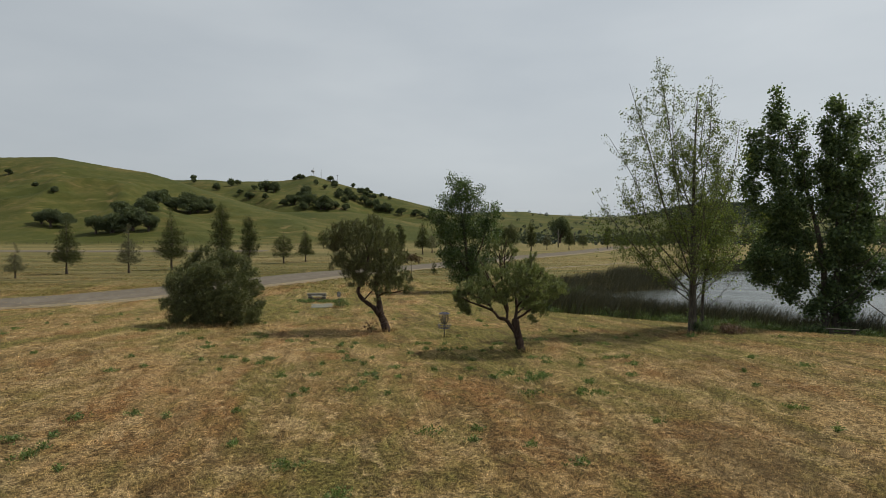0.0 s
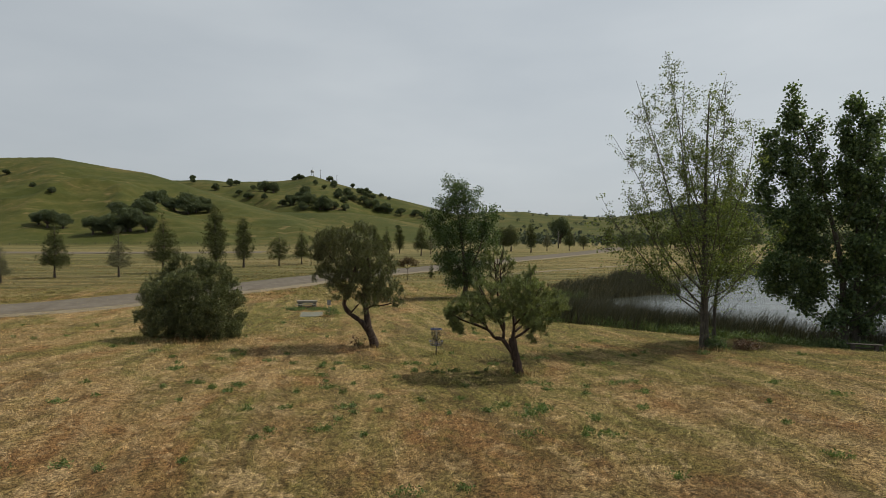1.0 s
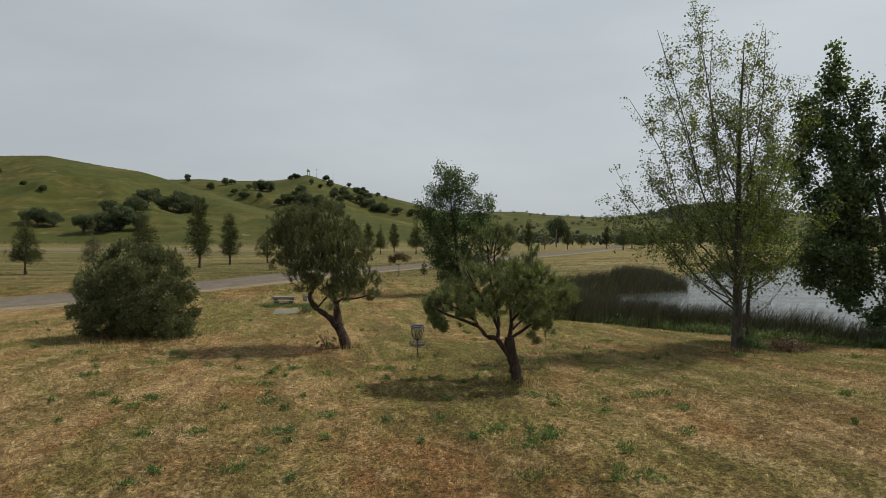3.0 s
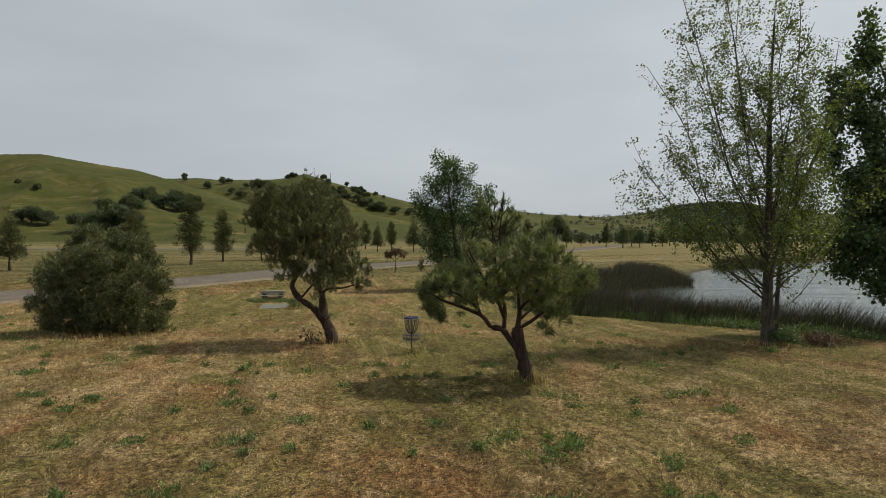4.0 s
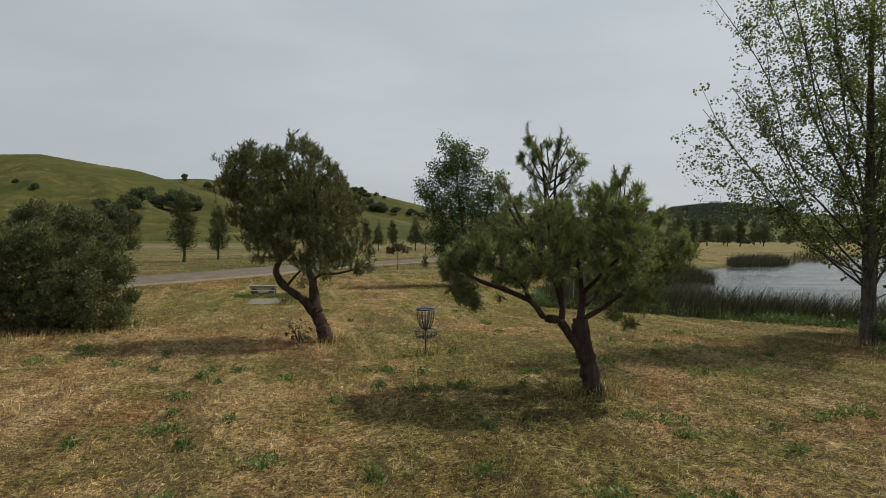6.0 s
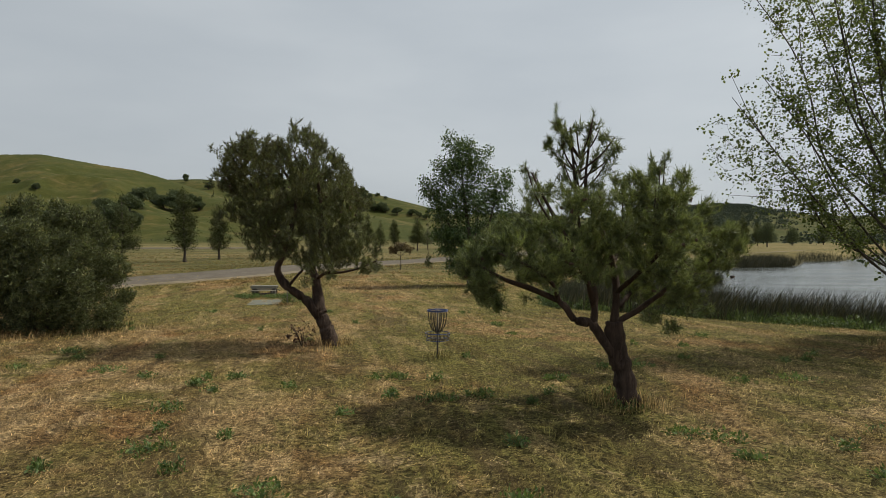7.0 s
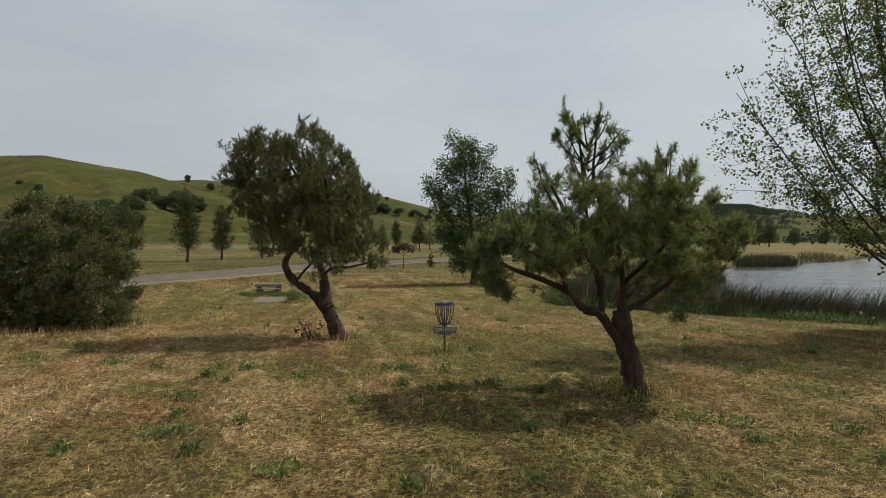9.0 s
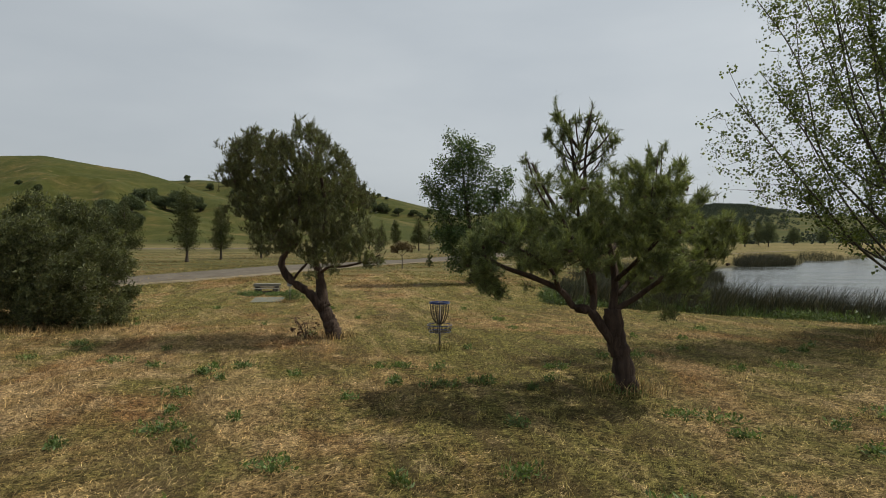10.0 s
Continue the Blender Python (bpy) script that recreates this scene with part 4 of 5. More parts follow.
# the cottonwood beyond the pines, bent by the wind
COTTON = [([(0, 0, -0.2), (0.1, 0, 2.0), (-0.2, 0, 5.0), (-0.7, 0, 9.0), (-1.0, 0, 12.2)], 0.26, 0.02), ([(0.05, 0, 1.6), (0.9, 0, 3.6), (1.8, 0, 6.0), (2.3, 0, 8.8)], 0.14, 0.02), ([(0, 0, 2.2), (-1.2, 0.3, 4.2), (-2.6, 0.3, 6.5), (-3.4, 0.2, 8.2)], 0.12, 0.02), ([(0, 0, 3), (0.6, 0.8, 5), (0.8, 1, 8)], 0.1, 0.02)]
COTTON_LOBES = [(-1.0, 0, 11.6, 1.3, 1.3, 1.3), (-1.4, 0, 9.6, 1.6, 1.5, 1.5), (0.6, 0, 10.0, 1.2, 1.3, 1.5), (-3.2, 0, 8.2, 1.1, 1.2, 1.2), (2.4, 0, 8.2, 1.1, 1.2, 1.4), (0.6, 0, 7.4, 2.0, 1.8, 1.6), (-1.8, 0, 6.4, 1.8, 1.7, 1.5), (2.3, 0, 5.6, 1.4, 1.4, 1.3), (-0.6, 0, 4.4, 2.0, 1.8, 1.2), (1.6, 0, 3.6, 1.5, 1.4, .9), (-2.4, 0, 4.2, 1.1, 1.2, .8), (-1.4, 0, 2.8, 1.3, 1.2, .6), (0.2, 0, 2.2, 1.8, 1.6, .9), (-1.0, 0, 1.5, 1.2, 1.1, .6), (1.3, 0, 1.7, 1.0, 1.0, .6)]
plant("cottonwood_tree", 2.9, 67.6, COTTON, COTTON_LOBES, 1500, dict(per=22, spread=0.22, length=0.145, width=0.12, droop=0.2), M_BARK, M_COTTON,
      "cottonwood with glossy green leaves standing in dry grass", "tree", 41, hollow=0.25, ragged=4, size=1.05)

# the broad grey-green shrub
BUSH = [([(0.3 * math.cos(a), 0.3 * math.sin(a), -0.1), (0.9 * math.cos(a), 0.8 * math.sin(a), 1.0), (1.5 * math.cos(a), 1.4 * math.sin(a), 2.6 + 0.5 * math.sin(3 * a))], 0.07, 0.015) for a in np.arange(7) * 0.9]
BUSH_LOBES = [(0, 0, 2.2, 1.9, 1.8, 1.8), (-1.7, -.2, 1.4, 1.1, 1.2, 1.25), (1.7, -.3, 1.5, 1.1, 1.2, 1.25), (-.7, -.9, 1.7, 1.2, 1.0, 1.5), (.8, -.9, 1.3, 1.2, 1.0, 1.15), (-.5, .2, 3.4, 1.1, 1.1, .95), (.6, 0, 3.2, 1.2, 1.1, .9), (-1.7, -.2, 2.6, .8, .8, .7), (1.8, 0, 2.6, .75, .8, .6), (0, -.6, .8, 1.9, 1.2, .7), (-2.0, 0, .9, .6, .7, .7), (2.1, 0, 1.0, .55, .7, .7)]
def sprays(rows, count, seed, size=0.55):
    """Leafy sprays set over the outside of some lobes, with dark gaps between them."""
    r = np.random.RandomState(seed)
    c = np.array(rows, float)
    area = (c[:, 3] * c[:, 5]) ** 1.0
    out = []
    while len(out) < count:
        k = r.choice(len(c), p=area / area.sum())
        d = unit(r.normal(size=3) + [0, -0.2, 0.25])
        p = c[k, :3] + d * c[k, 3:] * r.uniform(0.88, 1.04)
        deep = ((p - c[:, :3]) / c[:, 3:]) ** 2
        if p[2] > 0.12 and (deep.sum(1) > 0.7).all() and all(((p - q[:3]) ** 2).sum() > (0.72 * size) ** 2 for q in out[::2]):
            s = size * r.uniform(0.7, 1.2)
            out += [(*p, s * 0.8, s * 0.8, s * 0.7), (p[0] + 0.4 * s, p[1], p[2] + 0.42 * s, s * 0.5, s * 0.5, s * 0.42)]
    return out


plant("shrub", -14.9, 37.6, BUSH, sprays(BUSH_LOBES + [(-1.4, -.5, .5, .9, .8, .5), (1.5, -.4, .5, .9, .8, .5), (0, -1.0, .5, 1.2, .7, .5)], 215, 9) + [(x, y, z, rx * 0.8, ry * 0.8, rz * 0.8) for x, y, z, rx, ry, rz in BUSH_LOBES[:5]], 8200, dict(per=18, spread=0.045, length=0.095, width=0.026, droop=0.0, shoot=0.16), M_BARK, M_SHRUB,
      "broad dome-shaped shrub with dark grey-green leaves", "shrub", 51, hollow=0.25, upward=0.9, wind=0.7, size=1.1)
plant("shrub", -41.5, 50.2, BUSH[:4], [(0, 0, 1.6, 1.7, 1.4, 1.4), (1.0, 0, 2.4, 1.0, 1.0, 1.0), (1.4, 0, 1.0, 1.0, 1.0, .8)], 500, dict(per=15, spread=0.12, length=0.16, width=0.05, droop=0.1), M_BARK, M_COTTON,
      "green shrub beside the road shoulder", "shrub", 52, hollow=0.4)


# ---- the park's planted trees ----
def park_tree(shape, seed, leaf_mat, label, dense=1.0):
    """A row tree about 9 m high: 'cone', 'round' or 'column'. Built at the origin, to be copied."""
    rng = np.random.RandomState(seed)
    trunk = ([(0, 0, -0.2), (0.05, 0, 1.2), (-0.05, 0.05, 4), (0.05, 0, 8.4)], 0.16, 0.02)
    limbs = [trunk]
    for k in range(9):
        a, h = k * 2.4, 1.8 + k * 0.55
        reach = {"cone": 2.2 - 0.2 * k, "round": 2.0 - 0.08 * k, "column": 1.4 - 0.08 * k}[shape]
        limbs.append(([(0, 0, h), (reach * 0.5 * math.cos(a), reach * 0.5 * math.sin(a), h + 0.5), (reach * math.cos(a), reach * math.sin(a), h + 1.1)], 0.06, 0.012))
    rows = {
        "cone": [(2.4, 2.3, 1.0), (3.4, 2.1, 1.0), (4.5, 1.8, 1.0), (5.6, 1.4, 1.0), (6.7, 1.0, 1.0), (7.8, 0.65, .9), (8.7, .35, .8)],
        "round": [(2.4, 2.6, .9), (3.5, 3.0, 1.2), (4.7, 2.8, 1.2), (5.8, 2.2, 1.1), (6.7, 1.3, .8)],
        "column": [(2.2, 1.3, 1.0), (3.4, 1.7, 1.1), (4.8, 1.7, 1.2), (6.1, 1.4, 1.1), (7.3, 1.0, 1.0), (8.4, .55, .9)],
    }[shape]
    clumps = []
    for z, w, h in rows:
        for a in np.arange(4) * 1.57 + rng.rand() * 3:
            s = rng.uniform(0.35, 0.6)
            clumps.append((w * s * math.cos(a), w * s * math.sin(a), z + rng.uniform(-.25, .25), w * 0.55, w * 0.55, h * 0.75))
    root = thing("park_tree", 0, 0, 0, 0, label, "tree", "planted park trees")
    for k, (pts, r0, r1) in enumerate(limbs):
        part("trunk" if k == 0 else "limb", limb_mesh(pts, r0, r1, rng, 7 if k == 0 else 4, 10), M_BARK, root)
    ends = in_clumps(clumps, int(310 * dense), rng, 0.3)
    wood, ways = grow(limbs, ends, rng, 0.012, 0.006, 0.5, 3)
    tagged(part("branchwork", wood, M_BARK, root), kind="stuff")
    part("crown", leaves(ends, ways, 34, 0.23, 0.135, 0.085, rng, 0.1), leaf_mat, root)
    return root


PARK = {
    "cone": park_tree("cone", 61, M_ROWLEAF, "conical dark green park tree on the dry lawn"),
    "thin": park_tree("cone", 62, M_ROWPALE, "thin conical park tree with sparse brownish-green leaves", 0.6),
    "round": park_tree("round", 63, M_ROWLEAF, "round-headed dark green park tree"),
    "column": park_tree("column", 64, M_ROWLEAF, "upright oval dark green park tree"),
    "bushy": park_tree("round", 65, M_HAZED_OAK, "low wide dark park tree in a far row", 1.7),
}
# kind, x, y, height
ROW = [
    ("thin", -65.5, 88.2, 4.8), ("cone", -63.6, 97.4, 8.7), ("thin", -54.6, 100.2, 7.5), ("cone", -51.8, 110.1, 10.0), ("column", -45.4, 118.6, 11.6), ("column", -44.6, 132.6, 10.0), ("round", -38.4, 139, 6.0),
    ("cone", -34.7, 145.8, 7.7), ("round", -55.1, 266.5, 7.6), ("cone", -18.6, 196.4, 8.4), ("column", -16.0, 220.4, 9.2), ("column", -26.6, 229.5, 9.8), ("cone", -6.9, 196.8, 10.4), ("thin", -4.0, 211.9, 8.2), ("round", 1.1, 230.8, 9.5),
]
ROW_FAR = [
    ("column", 35.6, 232.7, 10.0), ("round", 29.6, 249.2, 9.8), ("round", 26.4, 248.9, 9.3), ("thin", 46.7, 258.6, 8.6), ("cone", 56.7, 258.9, 9.9), ("round", 68.1, 279.8, 6.0), ("column", 76.9, 269.3, 9.5),
    ("bushy", 130.1, 272.6, 8.5), ("column", 136, 272.8, 11.5), ("bushy", 147, 273.4, 9.5), ("bushy", 179.1, 307.5, 7.7), ("bushy", 217.6, 341, 8.3), ("bushy", 205.7, 302.1, 7.6), ("bushy", 236.1, 337.3, 8.2),
    ("bushy", 102.7, 270.2, 6.5), ("column", 103.2, 245.7, 11.0), ("bushy", 76.8, 245.4, 7.6), ("cone", 127.6, 318, 15.5), ("column", 129, 290, 12.5), ("round", 142, 300, 10.0), ("cone", 106.5, 293, 9.5), ("round", 92, 280, 8.0), ("column", 160, 305, 10.5), ("round", 118, 300, 9.5), ("bushy", 87.9, 257.3, 6.7), ("bushy", 262, 345, 8.2), ("bushy", 248, 300, 7.5),
]
# heights of the patterns, as built
TALL = {"cone": 9.3, "thin": 9.3, "round": 7.3, "column": 9.1, "bushy": 7.3}


def set_row(rows, seed):
    r = random.Random(seed)
    for kind, x, y, h in rows:
        s = 1.13 * h / TALL[kind]
        copy_thing(PARK[kind], pose(x, y, float(ground_z(x, y)), 0, 0, r.uniform(0, 360)) @ Matrix.Diagonal((s * r.uniform(1.05, 1.25), s * 1.1, s, 1)))


def drop(root):
    for o in (*root.children_recursive, root):
        bpy.data.objects.remove(o)


set_row(ROW, 1)
set_row(ROW_FAR, 2)
for kept in PARK.values():
    drop(kept)

# two saplings by the road
SAP = [([(0, 0, -0.1), (0.03, 0, 0.8), (0, 0, 1.4), (0.1, 0, 2.3)], 0.05, 0.01), ([(0, 0, 1.3), (-0.5, 0, 1.7), (-0.9, 0, 1.9)], 0.025, 0.008), ([(0, 0, 1.3), (0.5, 0, 1.8), (0.9, 0, 2.0)], 0.025, 0.008)]
plant("sapling", -5.1, 92.5, SAP, [(-.7, 0, 1.95, .6, .6, .35), (.6, 0, 2.1, .7, .6, .35), (0, 0, 2.4, .6, .6, .3)], 160, dict(per=9, spread=0.09, length=0.14, width=0.1), M_BARK, M_BRONZE, "small umbrella-shaped sapling beside the road", "tree", 71, size=1.35)
plant("sapling", -1.5, 96.5, [SAP[0]], [(0, 0, .5, .45, .4, .4), (0.05, 0, 1.3, .2, .2, .5)], 60, dict(per=8, spread=0.08, length=0.14, width=0.08), M_BARK, M_ROWLEAF, "short staked sapling beside the road", "tree", 72, size=1.15)


# ---- oaks on the hills ----
def oak(seed, label):
    rng = np.random.RandomState(seed)
    root = thing("oak_tree", 0, 0, 0, 0, label, "tree", "oaks on the hills")
    limbs = [([(0, 0, -1.0), (0.1, 0, 1.6), (0.2, 0, 4), (0, 0.3, 6.5)], 0.5, 0.1)]
    for k in range(5):
        a = k * 1.3 + rng.rand()
        limbs.append(([(0.1, 0, 1.5), (1.6 * math.cos(a), 1.6 * math.sin(a), 3.2), (3.4 * math.cos(a), 3.4 * math.sin(a), 4.6)], 0.22, 0.06))
    for k, (pts, r0, r1) in enumerate(limbs):
        part("trunk" if k == 0 else "limb", limb_mesh(pts, r0, r1, rng, 6, 8), M_BARK, root)
    clumps = [(rng.normal() * 0.4, rng.normal() * 0.4, 6.0, 3.2, 3.2, 2.4)]
    for k in range(15):
        a, q = rng.rand() * 6.28, rng.uniform(1.5, 4.4)
        clumps.append((q * math.cos(a), q * math.sin(a), rng.uniform(2.8, 8.2) * (1 - 0.06 * q), rng.uniform(0.9, 2.0), rng.uniform(0.9, 2.0), rng.uniform(0.8, 1.5)))
    ends = in_clumps(clumps, 760, rng, 0.4)
    part("crown", leaves(ends, unit(ends - [0, 0, 4]), 9, 0.42, 0.46, 0.38, rng, 0.0), M_HAZED_OAK, root)
    return root


OAKS = [oak(80, "dark rounded oak on a green hillside"), oak(81, "broad dark oak on a green hillside"), oak(82, "low spreading oak on a green hillside")]
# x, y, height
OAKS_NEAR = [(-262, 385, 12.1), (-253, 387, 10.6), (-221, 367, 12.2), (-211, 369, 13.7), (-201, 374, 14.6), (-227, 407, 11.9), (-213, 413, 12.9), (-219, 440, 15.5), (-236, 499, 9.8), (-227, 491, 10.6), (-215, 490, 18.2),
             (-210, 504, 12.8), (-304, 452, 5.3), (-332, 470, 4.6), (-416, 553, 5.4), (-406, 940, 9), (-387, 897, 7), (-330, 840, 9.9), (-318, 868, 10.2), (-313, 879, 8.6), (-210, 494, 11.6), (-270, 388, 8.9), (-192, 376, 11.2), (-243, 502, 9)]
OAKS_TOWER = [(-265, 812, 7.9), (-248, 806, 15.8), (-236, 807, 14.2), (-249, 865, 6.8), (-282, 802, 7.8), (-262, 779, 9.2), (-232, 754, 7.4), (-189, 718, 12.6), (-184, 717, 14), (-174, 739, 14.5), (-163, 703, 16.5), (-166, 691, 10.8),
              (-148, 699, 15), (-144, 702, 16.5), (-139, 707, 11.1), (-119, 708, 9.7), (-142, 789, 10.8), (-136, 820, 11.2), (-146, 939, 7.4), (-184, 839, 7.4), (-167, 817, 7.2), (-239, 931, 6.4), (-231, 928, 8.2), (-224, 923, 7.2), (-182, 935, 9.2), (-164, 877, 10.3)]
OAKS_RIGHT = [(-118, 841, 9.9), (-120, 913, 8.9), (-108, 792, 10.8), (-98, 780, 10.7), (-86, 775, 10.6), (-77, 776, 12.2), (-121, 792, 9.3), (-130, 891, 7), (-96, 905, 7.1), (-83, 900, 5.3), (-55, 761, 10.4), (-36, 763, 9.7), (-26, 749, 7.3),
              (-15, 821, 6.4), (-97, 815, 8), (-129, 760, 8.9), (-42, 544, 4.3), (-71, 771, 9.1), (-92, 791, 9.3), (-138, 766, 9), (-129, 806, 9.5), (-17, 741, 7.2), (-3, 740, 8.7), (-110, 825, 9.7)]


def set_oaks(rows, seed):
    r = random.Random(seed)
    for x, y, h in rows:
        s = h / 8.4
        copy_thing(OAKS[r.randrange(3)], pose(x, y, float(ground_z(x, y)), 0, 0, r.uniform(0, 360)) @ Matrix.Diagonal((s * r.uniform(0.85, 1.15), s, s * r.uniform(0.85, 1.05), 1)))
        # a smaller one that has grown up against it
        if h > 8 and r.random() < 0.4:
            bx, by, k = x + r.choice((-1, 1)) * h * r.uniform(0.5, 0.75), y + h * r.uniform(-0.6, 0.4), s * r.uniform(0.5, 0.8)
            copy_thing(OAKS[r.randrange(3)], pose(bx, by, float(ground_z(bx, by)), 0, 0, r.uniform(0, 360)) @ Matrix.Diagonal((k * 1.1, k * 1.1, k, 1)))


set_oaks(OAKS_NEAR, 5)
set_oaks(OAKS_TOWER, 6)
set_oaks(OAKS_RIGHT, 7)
# the big tree that stands above the far rows
copy_thing(OAKS[0], pose(124, 610, float(ground_z(124, 610)), 0, 0, 40) @ Matrix.Diagonal((2.2, 2.2, 3.2, 1)))
for kept in OAKS:
    drop(kept)


def far_woods(seed):
    """The scrub and woods over the far hills and plain, as small leafy clumps."""
    rng = np.random.RandomState(seed)
    spots = []
    for _ in range(1500):   # wooded far hill
        y = rng.uniform(1500, 1900) if rng.rand() < 0.75 else rng.uniform(1150, 1500)
        spots.append((rng.normal(0.48, 0.06) * y, y, rng.uniform(6, 11)))
    for _ in range(260):    # scattered over the other far hills
        y = rng.uniform(900, 1850)
        spots.append((rng.uniform(-0.02, 1.0) * y, y, rng.uniform(5, 10)))
    for _ in range(170):    # belts of trees along the plain
        y = rng.choice([430, 520, 640, 760]) + rng.normal() * 12
        spots.append((rng.uniform(0.04, 1.0) * y, y, rng.uniform(5, 11)))
    s = np.array(spots)
    base = np.c_[s[:, :2], ground_z(s[:, 0], s[:, 1])]
    pick = np.repeat(np.arange(len(s)), 60)
    d = unit(rng.normal(size=(len(pick), 3)))
    c = base[pick] + [0, 0, 1] * s[pick, 2:] * 0.55 + d * s[pick, 2:] * [0.6, 0.6, 0.45] * rng.uniform(0.5, 1, size=(len(pick), 1))
    v, f = leaves(c, d, 1, 0.3, 1.8, 1.6, rng, 0.0)
    tagged(new("far_woods", mesh_of("far_woods", v, f, M_HAZED_WOOD)), "dark scrub and woods over distant hills", "trees", kind="stuff")


far_woods(90)


# ---- reeds and bank growth ----
def blades(spots, height, width, lean, rng, bend=0.35):
    """Upright blades with one bend, two pieces each."""
    n = len(spots)
    h = height * rng.uniform(0.6, 1.15, size=(n, 1))
    a = rng.rand(n, 1) * 6.283
    side = np.c_[np.cos(a), np.sin(a), 0 * a] * width * 0.5
    tilt = np.c_[lean[0] + rng.normal(size=n) * 0.16, lean[1] + rng.normal(size=n) * 0.16, np.ones(n)]
    mid = spots + tilt * h * 0.55
    tip = mid + (tilt * [1 + bend * 2.5, 1 + bend * 2.5, 1 - bend * 0.4]) * h * 0.45
    v = np.stack([spots - side, spots + side, mid + side * 0.8, mid - side * 0.8, tip], 1).reshape(-1, 3)
    k = np.arange(n)[:, None] * 5
    return v, np.r_[(k + [0, 1, 2]), (k + [0, 2, 3]), (k + [3, 2, 4])]


def scatter(n, x0, x1, y0, y1, keep, rng):
    x, y = rng.uniform(x0, x1, n), rng.uniform(y0, y1, n)
    k = keep(x, y)
    return np.c_[x[k], y[k], ground_z(x[k], y[k]) - 0.03]


def near_rim(a, b):
    return lambda x, y: (pond_far(x, y) > a) & (pond_far(x, y) < b)


def marsh(x, y):
    """The reed beds at the pond's narrow end, before and behind the arm of water."""
    d = pond_far(x, y)
    front = (y < 72) & (x < 24) & (y > 46 + 0.0 * x) & (d < 6.0 + 1.2 * waves(x, y, 50, 5)) & (d > -1.5)
    behind = (x > 15) & (x < 40) & (y > 74) & (d < 9 + 2 * waves(x, y, 55, 6)) & (d > -0.8) & (y - 77.5 > (x - 22) * 0.62 - 2) & (x < 36 + 0.1 * (y - 86))
    return front | behind


def build_reeds():
    rng = np.random.RandomState(101)
    s = np.r_[
        scatter(120000, 8, 44, 22, 60, lambda x, y: (pond_far(x, y) > -2.6 - 2.2 * step01(27, 20, x)) & (pond_far(x, y) < 2.7 + 1.1 * waves(x, y, 51, 5)), rng),
        scatter(80000, 8, 42, 44, 104, marsh, rng),
    ]
    tall = (0.97 + 0.2 * waves(s[:, 0], s[:, 1], 56, 6) + 0.14 * waves(s[:, 0], s[:, 1], 69, 1.9)) * (1 - 0.38 * step01(54, 62, s[:, 1]) * (1 - step01(15, 28, s[:, 0]))) * (1 - 0.28 * step01(58, 68, s[:, 1]))
    v, f = blades(s, 2.42 * tall[:, None], 0.032, (0.2, -0.05), rng)
    tagged(new("reeds", mesh_of("reeds", v, f, M_REED)), "dark wind-bent reeds along the pond edge", "reeds", kind="stuff")
    s = np.r_[
        scatter(26000, 58, 84, 126, 152, lambda x, y: np.hypot((x - 70.5) / 9.5, (y - 140 - 0.55 * (x - 70)) / 3.5) < 1, rng),
        scatter(5000, 95, 122, 168, 190, lambda x, y: np.hypot((x - 108) / 9, (y - 179 - 0.4 * (x - 108)) / 3) < 1, rng),
        scatter(30000, 60, 220, 110, 275, near_rim(-0.5, 1.2), rng),
    ]
    v, f = blades(s, 2.1, 0.055, (0.12, 0), rng, 0.5)
    tagged(new("reeds", mesh_of("far_reeds", v, f, M_REED)), "dark reed beds on the far shore", "reeds", kind="stuff")
    s = scatter(110000, 5, 40, 26, 74, lambda x, y: (pond_far(x, y) > 1.9 + 0.8 * waves(x, y, 52, 3)) & (pond_far(x, y) < 5.2 + 0.6 * waves(x, y, 53, 4)) & (waves(x, y, 54, 7) > -0.45), rng)
    v, f = blades(s, 1.25 * (0.8 + 0.5 * waves(s[:, 0], s[:, 1], 57, 2.4))[:, None], 0.03, (0.06, 0), rng, 0.7)
    tagged(new("bank_growth", mesh_of("bank_growth", v, f, M_RUSH)), "fresh green grasses on the pond bank", "grass", kind="stuff")


def build_bank_weeds():
    """Leafy lumps of fresh growth between the lawn and the reeds."""
    rng = np.random.RandomState(104)
    p = scatter(9000, 6, 44, 24, 66, lambda x, y: (pond_far(x, y) > 3.0) & (pond_far(x, y) < 5.6 + 0.7 * waves(x, y, 58, 4)) & (waves(x, y, 59, 5) > -0.2), rng)[:420]
    r = rng.uniform(0.3, 0.75, size=(len(p), 1))
    pick = np.repeat(np.arange(len(p)), 60)
    d = unit(rng.normal(size=(len(pick), 3)))
    d[:, 2] = np.abs(d[:, 2])
    c = p[pick] + d * r[pick] * [1.1, 1.1, 1.2] * rng.uniform(0.6, 1, size=(len(pick), 1))
    v, f = leaves(c, d + [0, 0, 0.6], 5, 0.07, 0.15, 0.05, rng, 0.0)
    tagged(new("bank_weeds", mesh_of("bank_weeds", v, f, M_BANK)), "lumpy fresh green weeds along the pond bank", "weeds", kind="stuff")


build_reeds()
build_bank_weeds()


# ---- grass and weeds ----
def in_view(n, near, far, rng, power=1.4):
    """Places in a wedge ahead, denser near the front."""
    y = near + (far - near) * rng.rand(n) ** power
    x = (rng.rand(n) * 2 - 1) * (0.84 * y + 1.5)
    return x, y


